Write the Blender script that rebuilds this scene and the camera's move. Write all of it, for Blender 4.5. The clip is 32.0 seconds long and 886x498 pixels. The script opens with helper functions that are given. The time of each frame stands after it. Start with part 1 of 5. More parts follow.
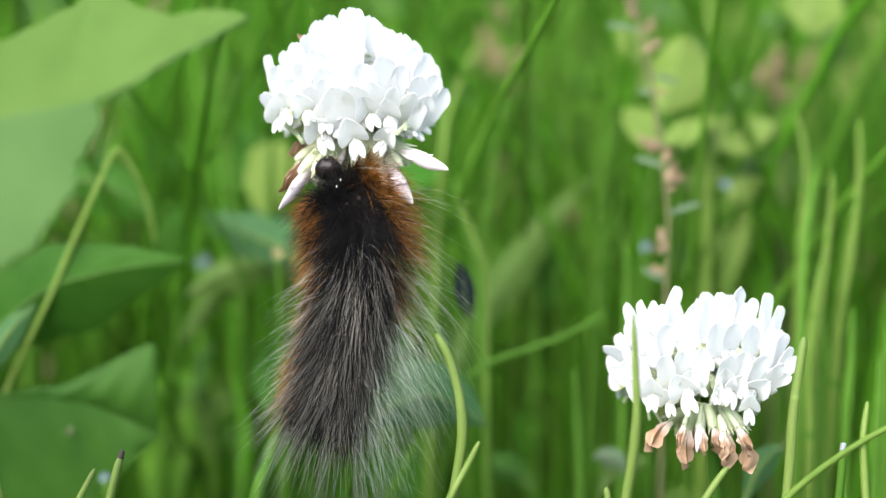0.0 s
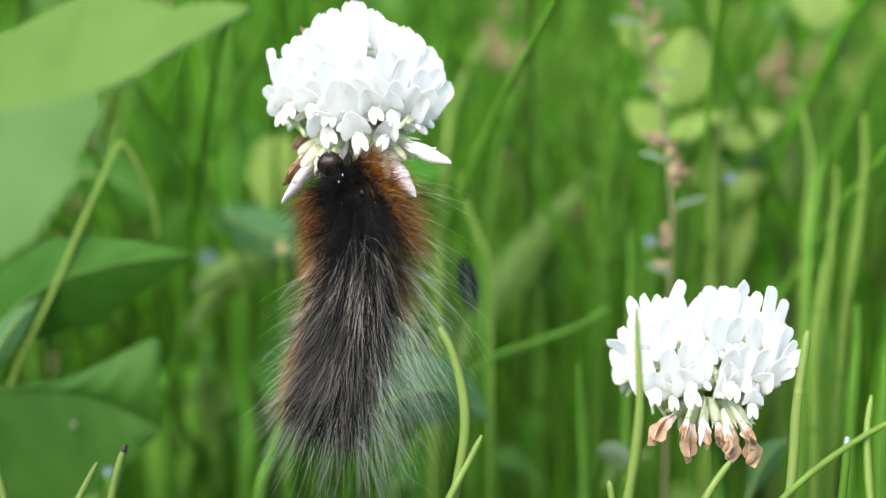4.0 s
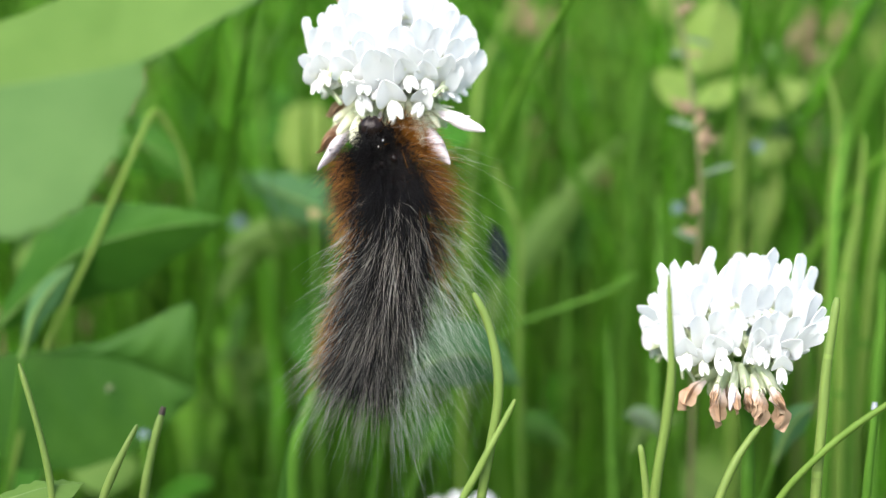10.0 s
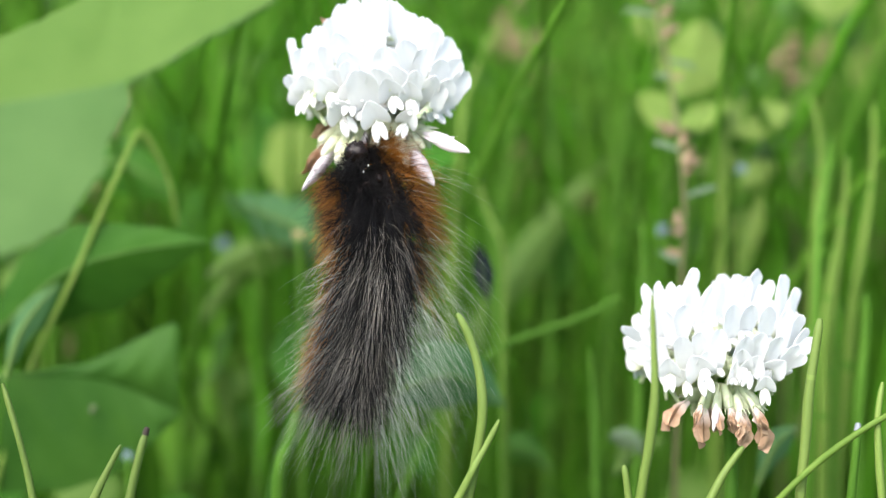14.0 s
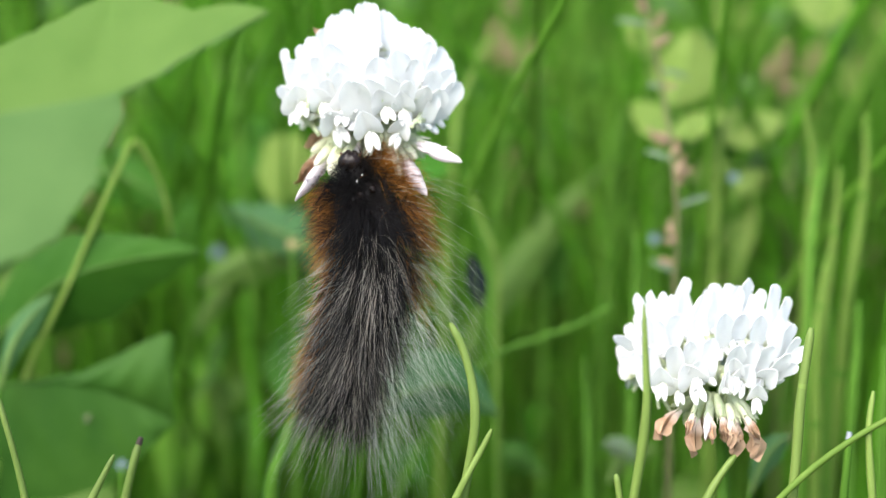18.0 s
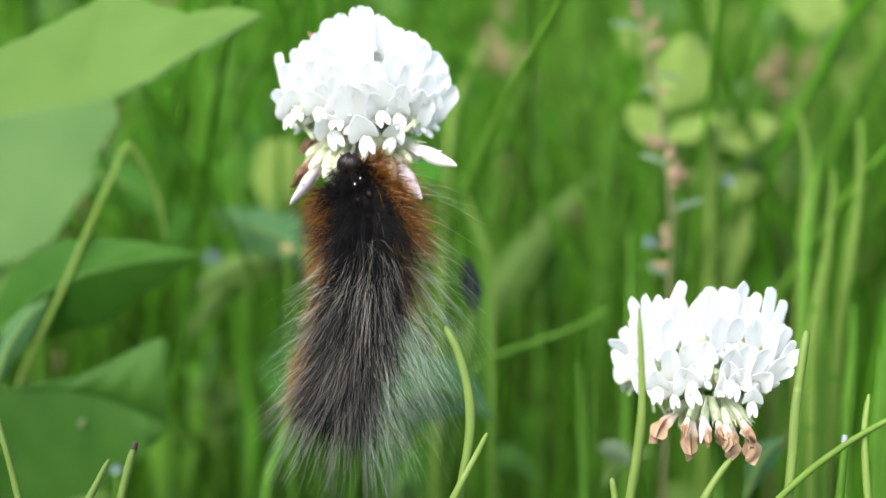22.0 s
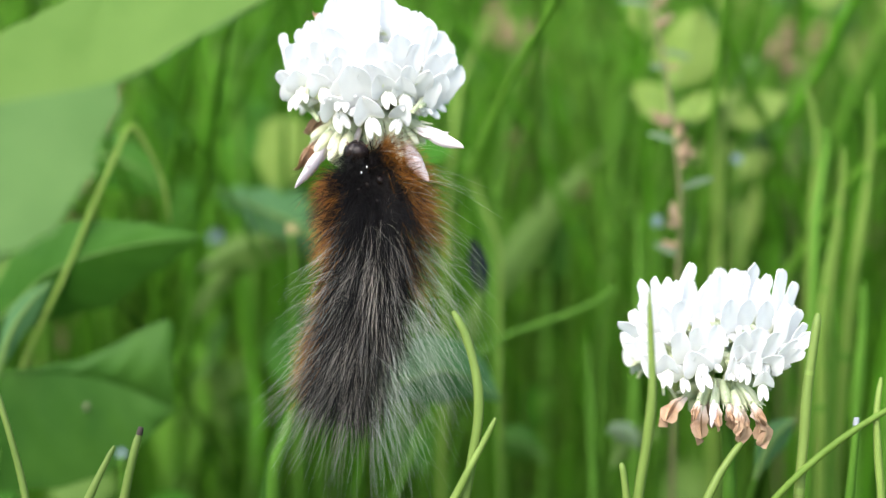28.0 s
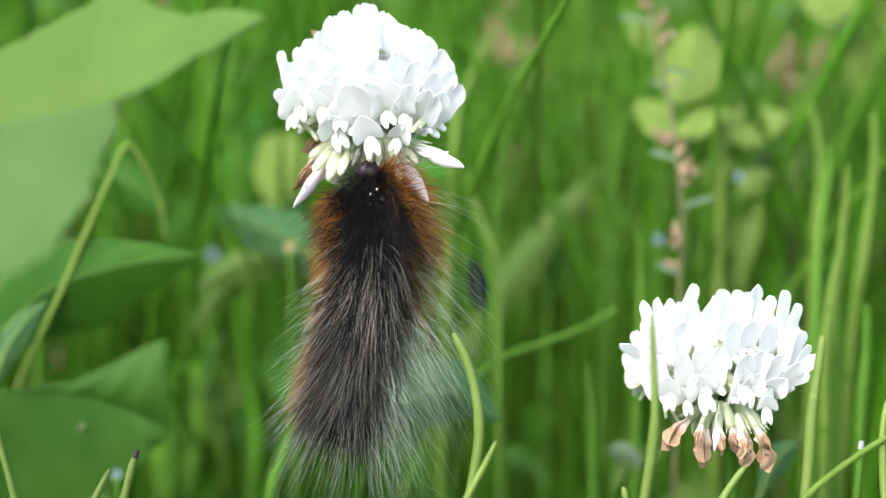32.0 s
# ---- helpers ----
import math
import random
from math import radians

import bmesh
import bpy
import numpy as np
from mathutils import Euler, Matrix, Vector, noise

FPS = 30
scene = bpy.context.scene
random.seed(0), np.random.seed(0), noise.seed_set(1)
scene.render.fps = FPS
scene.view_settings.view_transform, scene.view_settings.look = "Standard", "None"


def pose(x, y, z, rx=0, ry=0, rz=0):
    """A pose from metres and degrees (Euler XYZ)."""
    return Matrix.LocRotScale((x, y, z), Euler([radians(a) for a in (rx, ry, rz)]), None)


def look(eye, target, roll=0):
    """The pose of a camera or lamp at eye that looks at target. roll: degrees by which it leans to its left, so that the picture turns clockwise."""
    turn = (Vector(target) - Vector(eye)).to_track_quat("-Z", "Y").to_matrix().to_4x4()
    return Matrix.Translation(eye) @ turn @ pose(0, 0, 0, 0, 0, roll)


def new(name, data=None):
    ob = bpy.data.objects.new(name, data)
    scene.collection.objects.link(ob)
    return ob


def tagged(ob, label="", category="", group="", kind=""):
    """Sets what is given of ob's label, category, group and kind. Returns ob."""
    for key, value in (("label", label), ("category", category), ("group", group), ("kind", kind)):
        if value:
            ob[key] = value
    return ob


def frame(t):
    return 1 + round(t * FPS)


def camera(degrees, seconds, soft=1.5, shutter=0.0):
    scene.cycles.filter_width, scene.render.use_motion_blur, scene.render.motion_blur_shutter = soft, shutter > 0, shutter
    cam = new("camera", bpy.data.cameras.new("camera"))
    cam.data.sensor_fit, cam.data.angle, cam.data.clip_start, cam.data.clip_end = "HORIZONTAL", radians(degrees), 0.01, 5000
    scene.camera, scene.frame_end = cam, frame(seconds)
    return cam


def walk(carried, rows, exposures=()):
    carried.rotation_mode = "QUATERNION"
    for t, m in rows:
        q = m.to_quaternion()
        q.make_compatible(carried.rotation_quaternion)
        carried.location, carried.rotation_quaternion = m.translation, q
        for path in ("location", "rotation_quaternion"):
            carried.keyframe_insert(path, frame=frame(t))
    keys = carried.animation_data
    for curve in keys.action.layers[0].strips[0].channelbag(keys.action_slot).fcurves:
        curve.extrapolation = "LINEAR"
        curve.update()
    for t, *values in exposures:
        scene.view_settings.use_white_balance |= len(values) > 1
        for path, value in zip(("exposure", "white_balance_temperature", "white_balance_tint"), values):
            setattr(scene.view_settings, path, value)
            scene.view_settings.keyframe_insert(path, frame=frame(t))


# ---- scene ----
cam = camera(28, 32.0, soft=1.3)
cam.data.dof.use_dof = True
cam.data.dof.focus_distance = 0.2225
cam.data.dof.aperture_fstop = 9.2
PATH = [
    (0, pose(0.00162, -0.21990, 0.14606, 79.393, 0.396, 0.643)),
    (0.5, pose(0.00198, -0.22001, 0.14587, 79.438, 0.421, 0.771)),
    (1, pose(0.00218, -0.22004, 0.14562, 79.491, 0.467, 0.857)),
    (1.5, pose(0.00180, -0.21996, 0.14530, 79.557, 0.456, 0.818)),
    (2, pose(0.00174, -0.21993, 0.14533, 79.539, 0.465, 0.824)),
    (2.5, pose(0.00197, -0.22009, 0.14533, 79.527, 0.475, 0.878)),
    (3, pose(0.00227, -0.21981, 0.14524, 79.487, 0.483, 0.942)),
    (3.5, pose(0.00229, -0.21971, 0.14533, 79.410, 0.471, 0.938)),
    (5.5, pose(0.00164, -0.21989, 0.14537, 79.223, 0.427, 0.776)),
    (6, pose(0.00111, -0.21994, 0.14557, 79.132, 0.465, 1.180)),
    (6.5, pose(0.00083, -0.21996, 0.14582, 79.024, 0.463, 1.726)),
    (7, pose(0.00048, -0.22003, 0.14560, 79.045, 0.502, 1.792)),
    (7.5, pose(0.00008, -0.21987, 0.14584, 78.914, 0.399, 1.718)),
    (8, pose(0.00009, -0.22044, 0.14612, 78.718, 0.408, 1.674)),
    (8.5, pose(-0.00029, -0.22138, 0.14659, 78.463, 0.399, 1.513)),
    (9, pose(-0.00010, -0.22217, 0.14633, 78.378, 0.416, 1.485)),
    (9.5, pose(-0.00025, -0.22255, 0.14653, 78.190, 0.376, 1.418)),
    (10, pose(-0.00019, -0.22269, 0.14646, 78.152, 0.397, 1.370)),
    (10.5, pose(0.00015, -0.22245, 0.14620, 78.208, 0.400, 1.324)),
    (11, pose(0.00037, -0.22243, 0.14564, 78.422, 0.422, 1.227)),
    (11.5, pose(0.00064, -0.22265, 0.14593, 78.526, 0.357, 1.176)),
    (12, pose(0.00008, -0.22281, 0.14575, 78.896, 0.280, 1.006)),
    (12.5, pose(0.00018, -0.22282, 0.14567, 79.278, 0.241, 1.029)),
    (13, pose(0.00035, -0.22267, 0.14590, 79.264, 0.285, 1.044)),
    (13.5, pose(-0.00009, -0.22302, 0.14581, 79.090, 0.257, 0.932)),
    (14, pose(-0.00011, -0.22316, 0.14610, 78.927, 0.209, 0.908)),
    (14.5, pose(-0.00013, -0.22321, 0.14618, 78.983, 0.227, 0.871)),
    (16.5, pose(0.00033, -0.22358, 0.14628, 79.122, 0.290, 0.897)),
    (17, pose(0.00029, -0.22363, 0.14640, 79.100, 0.260, 0.888)),
    (17.5, pose(0.00028, -0.22379, 0.14638, 79.140, 0.252, 0.847)),
    (18, pose(0.00045, -0.22385, 0.14657, 79.157, 0.250, 0.800)),
    (18.5, pose(0.00050, -0.22385, 0.14651, 79.224, 0.223, 0.668)),
    (19, pose(0.00059, -0.22389, 0.14613, 79.381, 0.220, 0.501)),
    (19.5, pose(0.00043, -0.22397, 0.14619, 79.430, 0.152, 0.303)),
    (20, pose(0.00056, -0.22374, 0.14597, 79.610, 0.172, 0.141)),
    (20.5, pose(0.00039, -0.22377, 0.14593, 79.781, 0.180, 0.107)),
    (21, pose(0.00032, -0.22365, 0.14618, 79.758, 0.256, 0.352)),
    (21.5, pose(0.00009, -0.22363, 0.14627, 79.566, 0.307, 0.508)),
    (22, pose(0.00029, -0.22367, 0.14628, 79.345, 0.313, 0.583)),
    (22.5, pose(0.00069, -0.22320, 0.14656, 79.031, 0.364, 0.664)),
    (23, pose(0.00067, -0.22316, 0.14627, 78.937, 0.448, 0.644)),
    (23.5, pose(0.00071, -0.22280, 0.14686, 78.735, 0.412, 0.698)),
    (24, pose(0.00068, -0.22285, 0.14700, 78.695, 0.488, 0.722)),
    (24.5, pose(0.00088, -0.22278, 0.14695, 78.446, 0.618, 0.795)),
    (26.5, pose(0.00087, -0.22111, 0.14766, 78.335, 0.720, 1.018)),
    (27, pose(0.00046, -0.22100, 0.14755, 78.355, 0.706, 0.949)),
    (27.5, pose(0.00032, -0.22094, 0.14781, 78.275, 0.646, 0.874)),
    (28, pose(-0.00030, -0.22091, 0.14777, 78.286, 0.556, 0.624)),
    (28.5, pose(-0.00031, -0.22073, 0.14794, 78.326, 0.497, 0.508)),
    (29, pose(-0.00033, -0.22077, 0.14760, 78.477, 0.480, 0.401)),
    (29.5, pose(-0.00032, -0.22072, 0.14787, 78.411, 0.449, 0.417)),
    (30, pose(-0.00040, -0.22055, 0.14778, 78.424, 0.513, 0.393)),
    (30.5, pose(-0.00030, -0.22035, 0.14797, 78.378, 0.525, 0.444)),
    (31, pose(-0.00035, -0.21977, 0.14789, 78.456, 0.537, 0.485)),
    (31.5, pose(-0.00037, -0.21887, 0.14835, 78.511, 0.541, 0.550)),
    (32, pose(-0.00072, -0.21793, 0.14861, 78.594, 0.475, 0.533)),
]
walk(cam, PATH, exposures=[(0, 1.43), (32, 1.43)])

# ---- light: soft bright day ----
SUN_UP, SUN_ROUND = radians(52), radians(215)
world = bpy.data.worlds.new("sky")
scene.world = world
world.use_nodes = True
sky = world.node_tree.nodes.new("ShaderNodeTexSky")
sky.sky_type, sky.sun_disc = "NISHITA", False
sky.sun_elevation, sky.sun_rotation = SUN_UP, SUN_ROUND
sky.air_density, sky.dust_density = 1.2, 2.5
background = world.node_tree.nodes["Background"]
background.inputs["Strength"].default_value = 0.15
world.node_tree.links.new(sky.outputs[0], background.inputs["Color"])
sun_data = bpy.data.lights.new("sun", "SUN")
sun_data.energy, sun_data.angle, sun_data.color = 2.4, radians(55), (1.0, 0.96, 0.9)
sun = new("sun", sun_data)
sun.matrix_world = look((-0.7, -1.03, 1.6), (0, 0, 0))


# ---- materials ----
def material(name, base, second, rough=0.5, through_light=0.0, scale=600.0, bump=0.15, spec=0.4, vary=0.12, stretch=(1, 1, 1)):
    """A surface with two scales of colour change, fine relief, and light that passes through it."""
    mat = bpy.data.materials.new(name)
    mat.use_nodes = True
    nodes, links = mat.node_tree.nodes, mat.node_tree.links
    bsdf, out = nodes["Principled BSDF"], nodes["Material Output"]
    place = nodes.new("ShaderNodeTexCoord")
    mapping = nodes.new("ShaderNodeMapping")
    mapping.inputs["Scale"].default_value = stretch
    links.new(place.outputs["Object"], mapping.inputs["Vector"])
    fine = nodes.new("ShaderNodeTexNoise")
    fine.inputs["Scale"].default_value, fine.inputs["Detail"].default_value = scale, 5
    coarse = nodes.new("ShaderNodeTexNoise")
    coarse.inputs["Scale"].default_value, coarse.inputs["Detail"].default_value = scale * 0.13, 3
    links.new(mapping.outputs[0], fine.inputs["Vector"])
    links.new(mapping.outputs[0], coarse.inputs["Vector"])
    both = nodes.new("ShaderNodeMath")
    both.operation = "MULTIPLY_ADD"
    both.inputs[1].default_value = 0.5
    half = nodes.new("ShaderNodeMath")
    half.operation = "MULTIPLY"
    half.inputs[1].default_value = 0.5
    links.new(coarse.outputs["Fac"], half.inputs[0])
    links.new(fine.outputs["Fac"], both.inputs[0])
    links.new(half.outputs[0], both.inputs[2])
    ramp = nodes.new("ShaderNodeValToRGB")
    ramp.color_ramp.elements[0].position, ramp.color_ramp.elements[0].color = 0.32, (*base, 1)
    ramp.color_ramp.elements[1].position, ramp.color_ramp.elements[1].color = 0.68, (*second, 1)
    links.new(both.outputs[0], ramp.inputs["Fac"])
    # each piece a little lighter or darker than its neighbours
    info, island = nodes.new("ShaderNodeObjectInfo"), nodes.new("ShaderNodeNewGeometry")
    mixed = nodes.new("ShaderNodeMath")
    mixed.operation = "ADD"
    links.new(info.outputs["Random"], mixed.inputs[0])
    links.new(island.outputs["Random Per Island"], mixed.inputs[1])
    spread = nodes.new("ShaderNodeMapRange")
    spread.inputs["From Max"].default_value = 2.0
    spread.inputs["To Min"].default_value, spread.inputs["To Max"].default_value = 1 - 2 * vary, 1 + 2 * vary
    links.new(mixed.outputs[0], spread.inputs["Value"])
    tint = nodes.new("ShaderNodeHueSaturation")
    links.new(spread.outputs[0], tint.inputs["Value"])
    links.new(ramp.outputs["Color"], tint.inputs["Color"])
    links.new(tint.outputs[0], bsdf.inputs["Base Color"])
    bsdf.inputs["Roughness"].default_value = rough
    bsdf.inputs["Specular IOR Level"].default_value = spec
    relief = nodes.new("ShaderNodeBump")
    relief.inputs["Strength"].default_value, relief.inputs["Distance"].default_value = bump, 0.0002
    links.new(fine.outputs["Fac"], relief.inputs["Height"])
    links.new(relief.outputs[0], bsdf.inputs["Normal"])
    if through_light:
        clear = nodes.new("ShaderNodeBsdfTranslucent")
        links.new(tint.outputs[0], clear.inputs["Color"])
        mix = nodes.new("ShaderNodeMixShader")
        mix.inputs["Fac"].default_value = through_light
        links.new(bsdf.outputs[0], mix.inputs[1])
        links.new(clear.outputs[0], mix.inputs[2])
        links.new(mix.outputs[0], out.inputs["Surface"])
    return mat


def claw_tint(mat, claw, first, last):
    """The narrow claw of a petal keeps a greenish cream, its blade the main colour."""
    nodes, links = mat.node_tree.nodes, mat.node_tree.links
    reach, place = nodes.new("ShaderNodeVectorMath"), nodes["Texture Coordinate"]
    reach.operation = "LENGTH"
    links.new(place.outputs["Object"], reach.inputs[0])
    share = nodes.new("ShaderNodeMapRange")
    share.inputs["From Min"].default_value, share.inputs["From Max"].default_value = first, last
    links.new(reach.outputs["Value"], share.inputs["Value"])
    blend = nodes.new("ShaderNodeMix")
    blend.data_type = "RGBA"
    blend.inputs[6].default_value = (*claw, 1)
    tint = nodes["Hue/Saturation/Value"]
    links.new(share.outputs[0], blend.inputs[0])
    links.new(tint.outputs[0], blend.inputs[7])
    for node in nodes:
        for socket in node.inputs:
            if socket.is_linked and socket.links[0].from_node == tint and node != blend:
                links.new(blend.outputs[2], socket)
    return mat


PETAL = claw_tint(material("white_petal", (0.88, 0.885, 0.89), (0.93, 0.93, 0.925), 0.55, 0.55, 900, 0.1, 0.3, 0.02), (0.74, 0.78, 0.5), 0.003, 0.0048)
PETAL_CREAM = material("cream_petal", (0.8, 0.82, 0.56), (0.92, 0.91, 0.8), 0.55, 0.5, 700, 0.15, 0.3, 0.05)
PETAL_PINK = material("pink_petal", (0.8, 0.7, 0.73), (0.9, 0.86, 0.88), 0.6, 0.3, 500, 0.15, 0.3, 0.05)
PETAL_BROWN = claw_tint(material("withered_petal", (0.36, 0.19, 0.1), (0.84, 0.65, 0.47), 0.7, 0.35, 330, 0.4, 0.2, 0.12), (0.9, 0.8, 0.74), 0.0045, 0.0068)
CALYX = material("calyx_green", (0.58, 0.67, 0.4), (0.86, 0.88, 0.74), 0.5, 0.5, 700, 0.15, 0.3, 0.08)
STEM = material("fresh_stem", (0.06, 0.166, 0.014), (0.104, 0.236, 0.027), 0.6, 0.25, 500, 0.2, 0.15, 0.1, (1, 1, 0.12))
STEM_PALE = material("pale_stem", (0.15, 0.238, 0.043), (0.24, 0.335, 0.08), 0.5, 0.25, 500, 0.2, 0.4, 0.1, (1, 1, 0.12))
STEM_OLIVE = material("olive_stem", (0.105, 0.195, 0.026), (0.175, 0.28, 0.05), 0.6, 0.3, 500, 0.2, 0.2, 0.1, (1, 1, 0.12))
STEM_DRY = material("dry_stem", (0.085, 0.1, 0.035), (0.14, 0.14, 0.06), 0.7, 0.1, 500, 0.3, 0.2, 0.1, (1, 1, 0.15))
DARK_TIP = material("blackened_tip", (0.03, 0.022, 0.02), (0.08, 0.06, 0.05), 0.7, 0, 900, 0.3, 0.2)
PALE_TIP = material("papery_tip", (0.3, 0.33, 0.38), (0.42, 0.45, 0.5), 0.5, 0.2, 900, 0.2, 0.4)
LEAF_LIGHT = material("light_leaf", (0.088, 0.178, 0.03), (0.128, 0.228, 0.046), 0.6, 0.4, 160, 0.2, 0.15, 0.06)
LEAF_BLUE = material("bluish_leaf", (0.052, 0.14, 0.046), (0.074, 0.172, 0.062), 0.6, 0.3, 160, 0.2, 0.15, 0.06)
# real soft green leaves, and the sky-tinted lower half of the large leaf
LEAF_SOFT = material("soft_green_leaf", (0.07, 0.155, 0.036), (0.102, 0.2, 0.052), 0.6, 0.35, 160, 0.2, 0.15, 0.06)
LEAF_MID = material("mid_green_leaf", (0.024, 0.09, 0.009), (0.054, 0.145, 0.017), 0.6, 0.3, 160, 0.25, 0.15, 0.08)
LEAF_DARK = material("dark_leaf", (0.024, 0.105, 0.006), (0.047, 0.15, 0.013), 0.6, 0.35, 180, 0.25, 0.15, 0.1)
BLUE_BLACK = material("blue_black_patch", (0.003, 0.005, 0.009), (0.01, 0.013, 0.022), 0.55, 0, 400, 0.4, 0.15)
PALE_BLUE = material("pale_blue_petal", (0.12, 0.18, 0.22), (0.17, 0.23, 0.27), 0.5, 0.3, 900, 0.1, 0.3)
LEAF_GREY = material("greyish_leaf", (0.1, 0.16, 0.085), (0.15, 0.21, 0.13), 0.6, 0.3, 300, 0.2, 0.2, 0.1)
LEAF_SCAR = material("leaf_scar", (0.15, 0.2, 0.09), (0.23, 0.26, 0.15), 0.7, 0.2, 900, 0.3, 0.2, 0.05)
LEAF_YELLOW = material("yellow_leaf", (0.18, 0.29, 0.05), (0.25, 0.36, 0.085), 0.6, 0.4, 200, 0.2, 0.15, 0.1)
RIB = material("leaf_rib", (0.1, 0.19, 0.04), (0.15, 0.24, 0.06), 0.5, 0.2, 400, 0.2, 0.3, 0.05)
# wide vary: the blades' own tones, plus shaded blades put into the colour
GRASS = material("grass_green", (0.036, 0.15, 0.006), (0.125, 0.345, 0.02), 0.6, 0.4, 60, 0.15, 0.15, 0.48, (1, 1, 0.2))
GRASS_PALE = material("grass_pale", (0.118, 0.312, 0.024), (0.2, 0.43, 0.05), 0.6, 0.4, 60, 0.15, 0.15, 0.3, (1, 1, 0.2))
SEED = material("grass_seed_brown", (0.24, 0.19, 0.09), (0.4, 0.32, 0.18), 0.75, 0.2, 400, 0.3, 0.2, 0.2)
CAPSULE = material("capsule_pinkish", (0.2, 0.12, 0.065), (0.5, 0.38, 0.25), 0.65, 0.2, 900, 0.3, 0.2, 0.15)
SOIL = material("soil_and_moss", (0.03, 0.05, 0.012), (0.07, 0.1, 0.025), 0.9, 0, 90, 0.6, 0.2)
HAIR_BLACK = material("black_hair", (0.0045, 0.0043, 0.0046), (0.0115, 0.01, 0.0098), 0.45, 0, 900, 0, 0.15, 0.3)
HAIR_GREY = material("grey_hair", (0.2, 0.18, 0.15), (0.57, 0.52, 0.445), 0.4, 0.25, 300, 0, 0.4, 0.25)
HAIR_PALE = material("pale_hair", (0.62, 0.66, 0.56), (0.82, 0.84, 0.76), 0.4, 0.35, 300, 0, 0.4, 0.15)
HAIR_RUST = material("rust_hair", (0.29, 0.095, 0.01), (0.54, 0.23, 0.034), 0.45, 0.25, 500, 0, 0.35, 0.2)
SKIN = material("caterpillar_skin", (0.012, 0.01, 0.01), (0.035, 0.026, 0.022), 0.55, 0, 1200, 0.4, 0.4)
HEAD = material("head_shell", (0.006, 0.005, 0.006), (0.02, 0.012, 0.01), 0.26, 0, 700, 0.7, 0.2)
LEG = material("leg_brown", (0.1, 0.04, 0.02), (0.2, 0.08, 0.04), 0.4, 0, 900, 0.2, 0.5)
SPECK = material("white_speck", (0.75, 0.73, 0.7), (0.85, 0.84, 0.8), 0.3, 0, 900, 0, 0.5)


# ---- helpers for shapes ----
def part(name, bm, mat, parent=None, label=""):
    mesh = bpy.data.meshes.new(name)
    bm.to_mesh(mesh)
    bm.free()
    for face in mesh.polygons:
        face.use_smooth = True
    mesh.set_sharp_from_angle(angle=radians(60))
    mesh.materials.append(mat)
    ob = new(name, mesh)
    ob.parent = parent
    return tagged(ob, label)


def from_arrays(name, verts, faces, mat, parent=None, label=""):
    mesh = bpy.data.meshes.new(name)
    mesh.from_pydata(verts, [], faces)
    mesh.polygons.foreach_set("use_smooth", [True] * len(mesh.polygons))
    mesh.materials.append(mat)
    ob = new(name, mesh)
    ob.parent = parent
    return tagged(ob, label)


def thing(name, place, label, category, group="", kind=""):
    ob = new(name)
    ob.location = place
    ob.empty_display_size = 0.005
    return tagged(ob, label, category, group, kind)


def curve_through(points, steps=6):
    """Points of a smooth line through the given ones."""
    p = [Vector(q) for q in points]
    p = [p[0] * 2 - p[1]] + p + [p[-1] * 2 - p[-2]]
    out = []
    for a, b, c, d in zip(p, p[1:], p[2:], p[3:]):
        for i in range(steps):
            t = i / steps
            out.append(0.5 * (2 * b + (c - a) * t + (2 * a - 5 * b + 4 * c - d) * t * t + (3 * b - a - 3 * c + d) * t ** 3))
    out.append(p[-2])
    return out


def tube(bm, line, radius, sides=8, closed=True):
    """A round or ribbed tube along a line; radius is a function of the share of its length."""
    rings = []
    side = Vector((0, 1, 0)) if abs((line[1] - line[0]).normalized().x) > 0.9 else Vector((1, 0, 0))
    for i, c in enumerate(line):
        ahead = (line[min(i + 1, len(line) - 1)] - line[max(i - 1, 0)]).normalized()
        side = (side - ahead * side.dot(ahead)).normalized()
        other = ahead.cross(side)
        r = radius(i / (len(line) - 1))
        rings.append([bm.verts.new(c + (side * math.cos(k * math.tau / sides) + other * math.sin(k * math.tau / sides)) * r) for k in range(sides)])
    for a, b in zip(rings, rings[1:]):
        for k in range(sides):
            bm.faces.new((a[k], a[(k + 1) % sides], b[(k + 1) % sides], b[k]))
    if closed:
        bm.faces.new(rings[0])
        bm.faces.new(rings[-1][::-1])
    return bm


def local(points, base):
    return [Vector(q) - Vector(base) for q in points]


def to_ground(points):
    """Carries a stalk on from its lowest point to the ground, easing into an upright foot."""
    out = [Vector(q) for q in points]
    step = max(0.003, (out[-1] - out[-2]).length)
    way = (out[-1] - out[-2]).normalized()
    while out[-1].z > 0:
        way = (way * 0.72 + Vector((0, 0, -1)) * 0.28).normalized()
        step = min(step * 1.15, 0.012)
        out.append(out[-1] + way * step)
    out[-1].z = -0.003
    return out


# ---- ground ----
def build_ground():
    bm = bmesh.new()
    n = 70
    grid = [[None] * (n + 1) for _ in range(n + 1)]
    for i in range(n + 1):
        for j in range(n + 1):
            u, v = 2 * i / n - 1, 2 * j / n - 1
            x, y = 60 * u * abs(u) ** 3, 60 * v * abs(v) ** 3
            h = 0.006 * noise.noise((x * 9, y * 9, 0)) - 0.004
            grid[i][j] = bm.verts.new((x, y, h))
    for i in range(n):
        for j in range(n):
            bm.faces.new((grid[i][j], grid[i + 1][j], grid[i + 1][j + 1], grid[i][j + 1]))
    tagged(part("ground", bm, SOIL), "dark mossy soil under meadow grass", "ground", "", "structure")


build_ground()


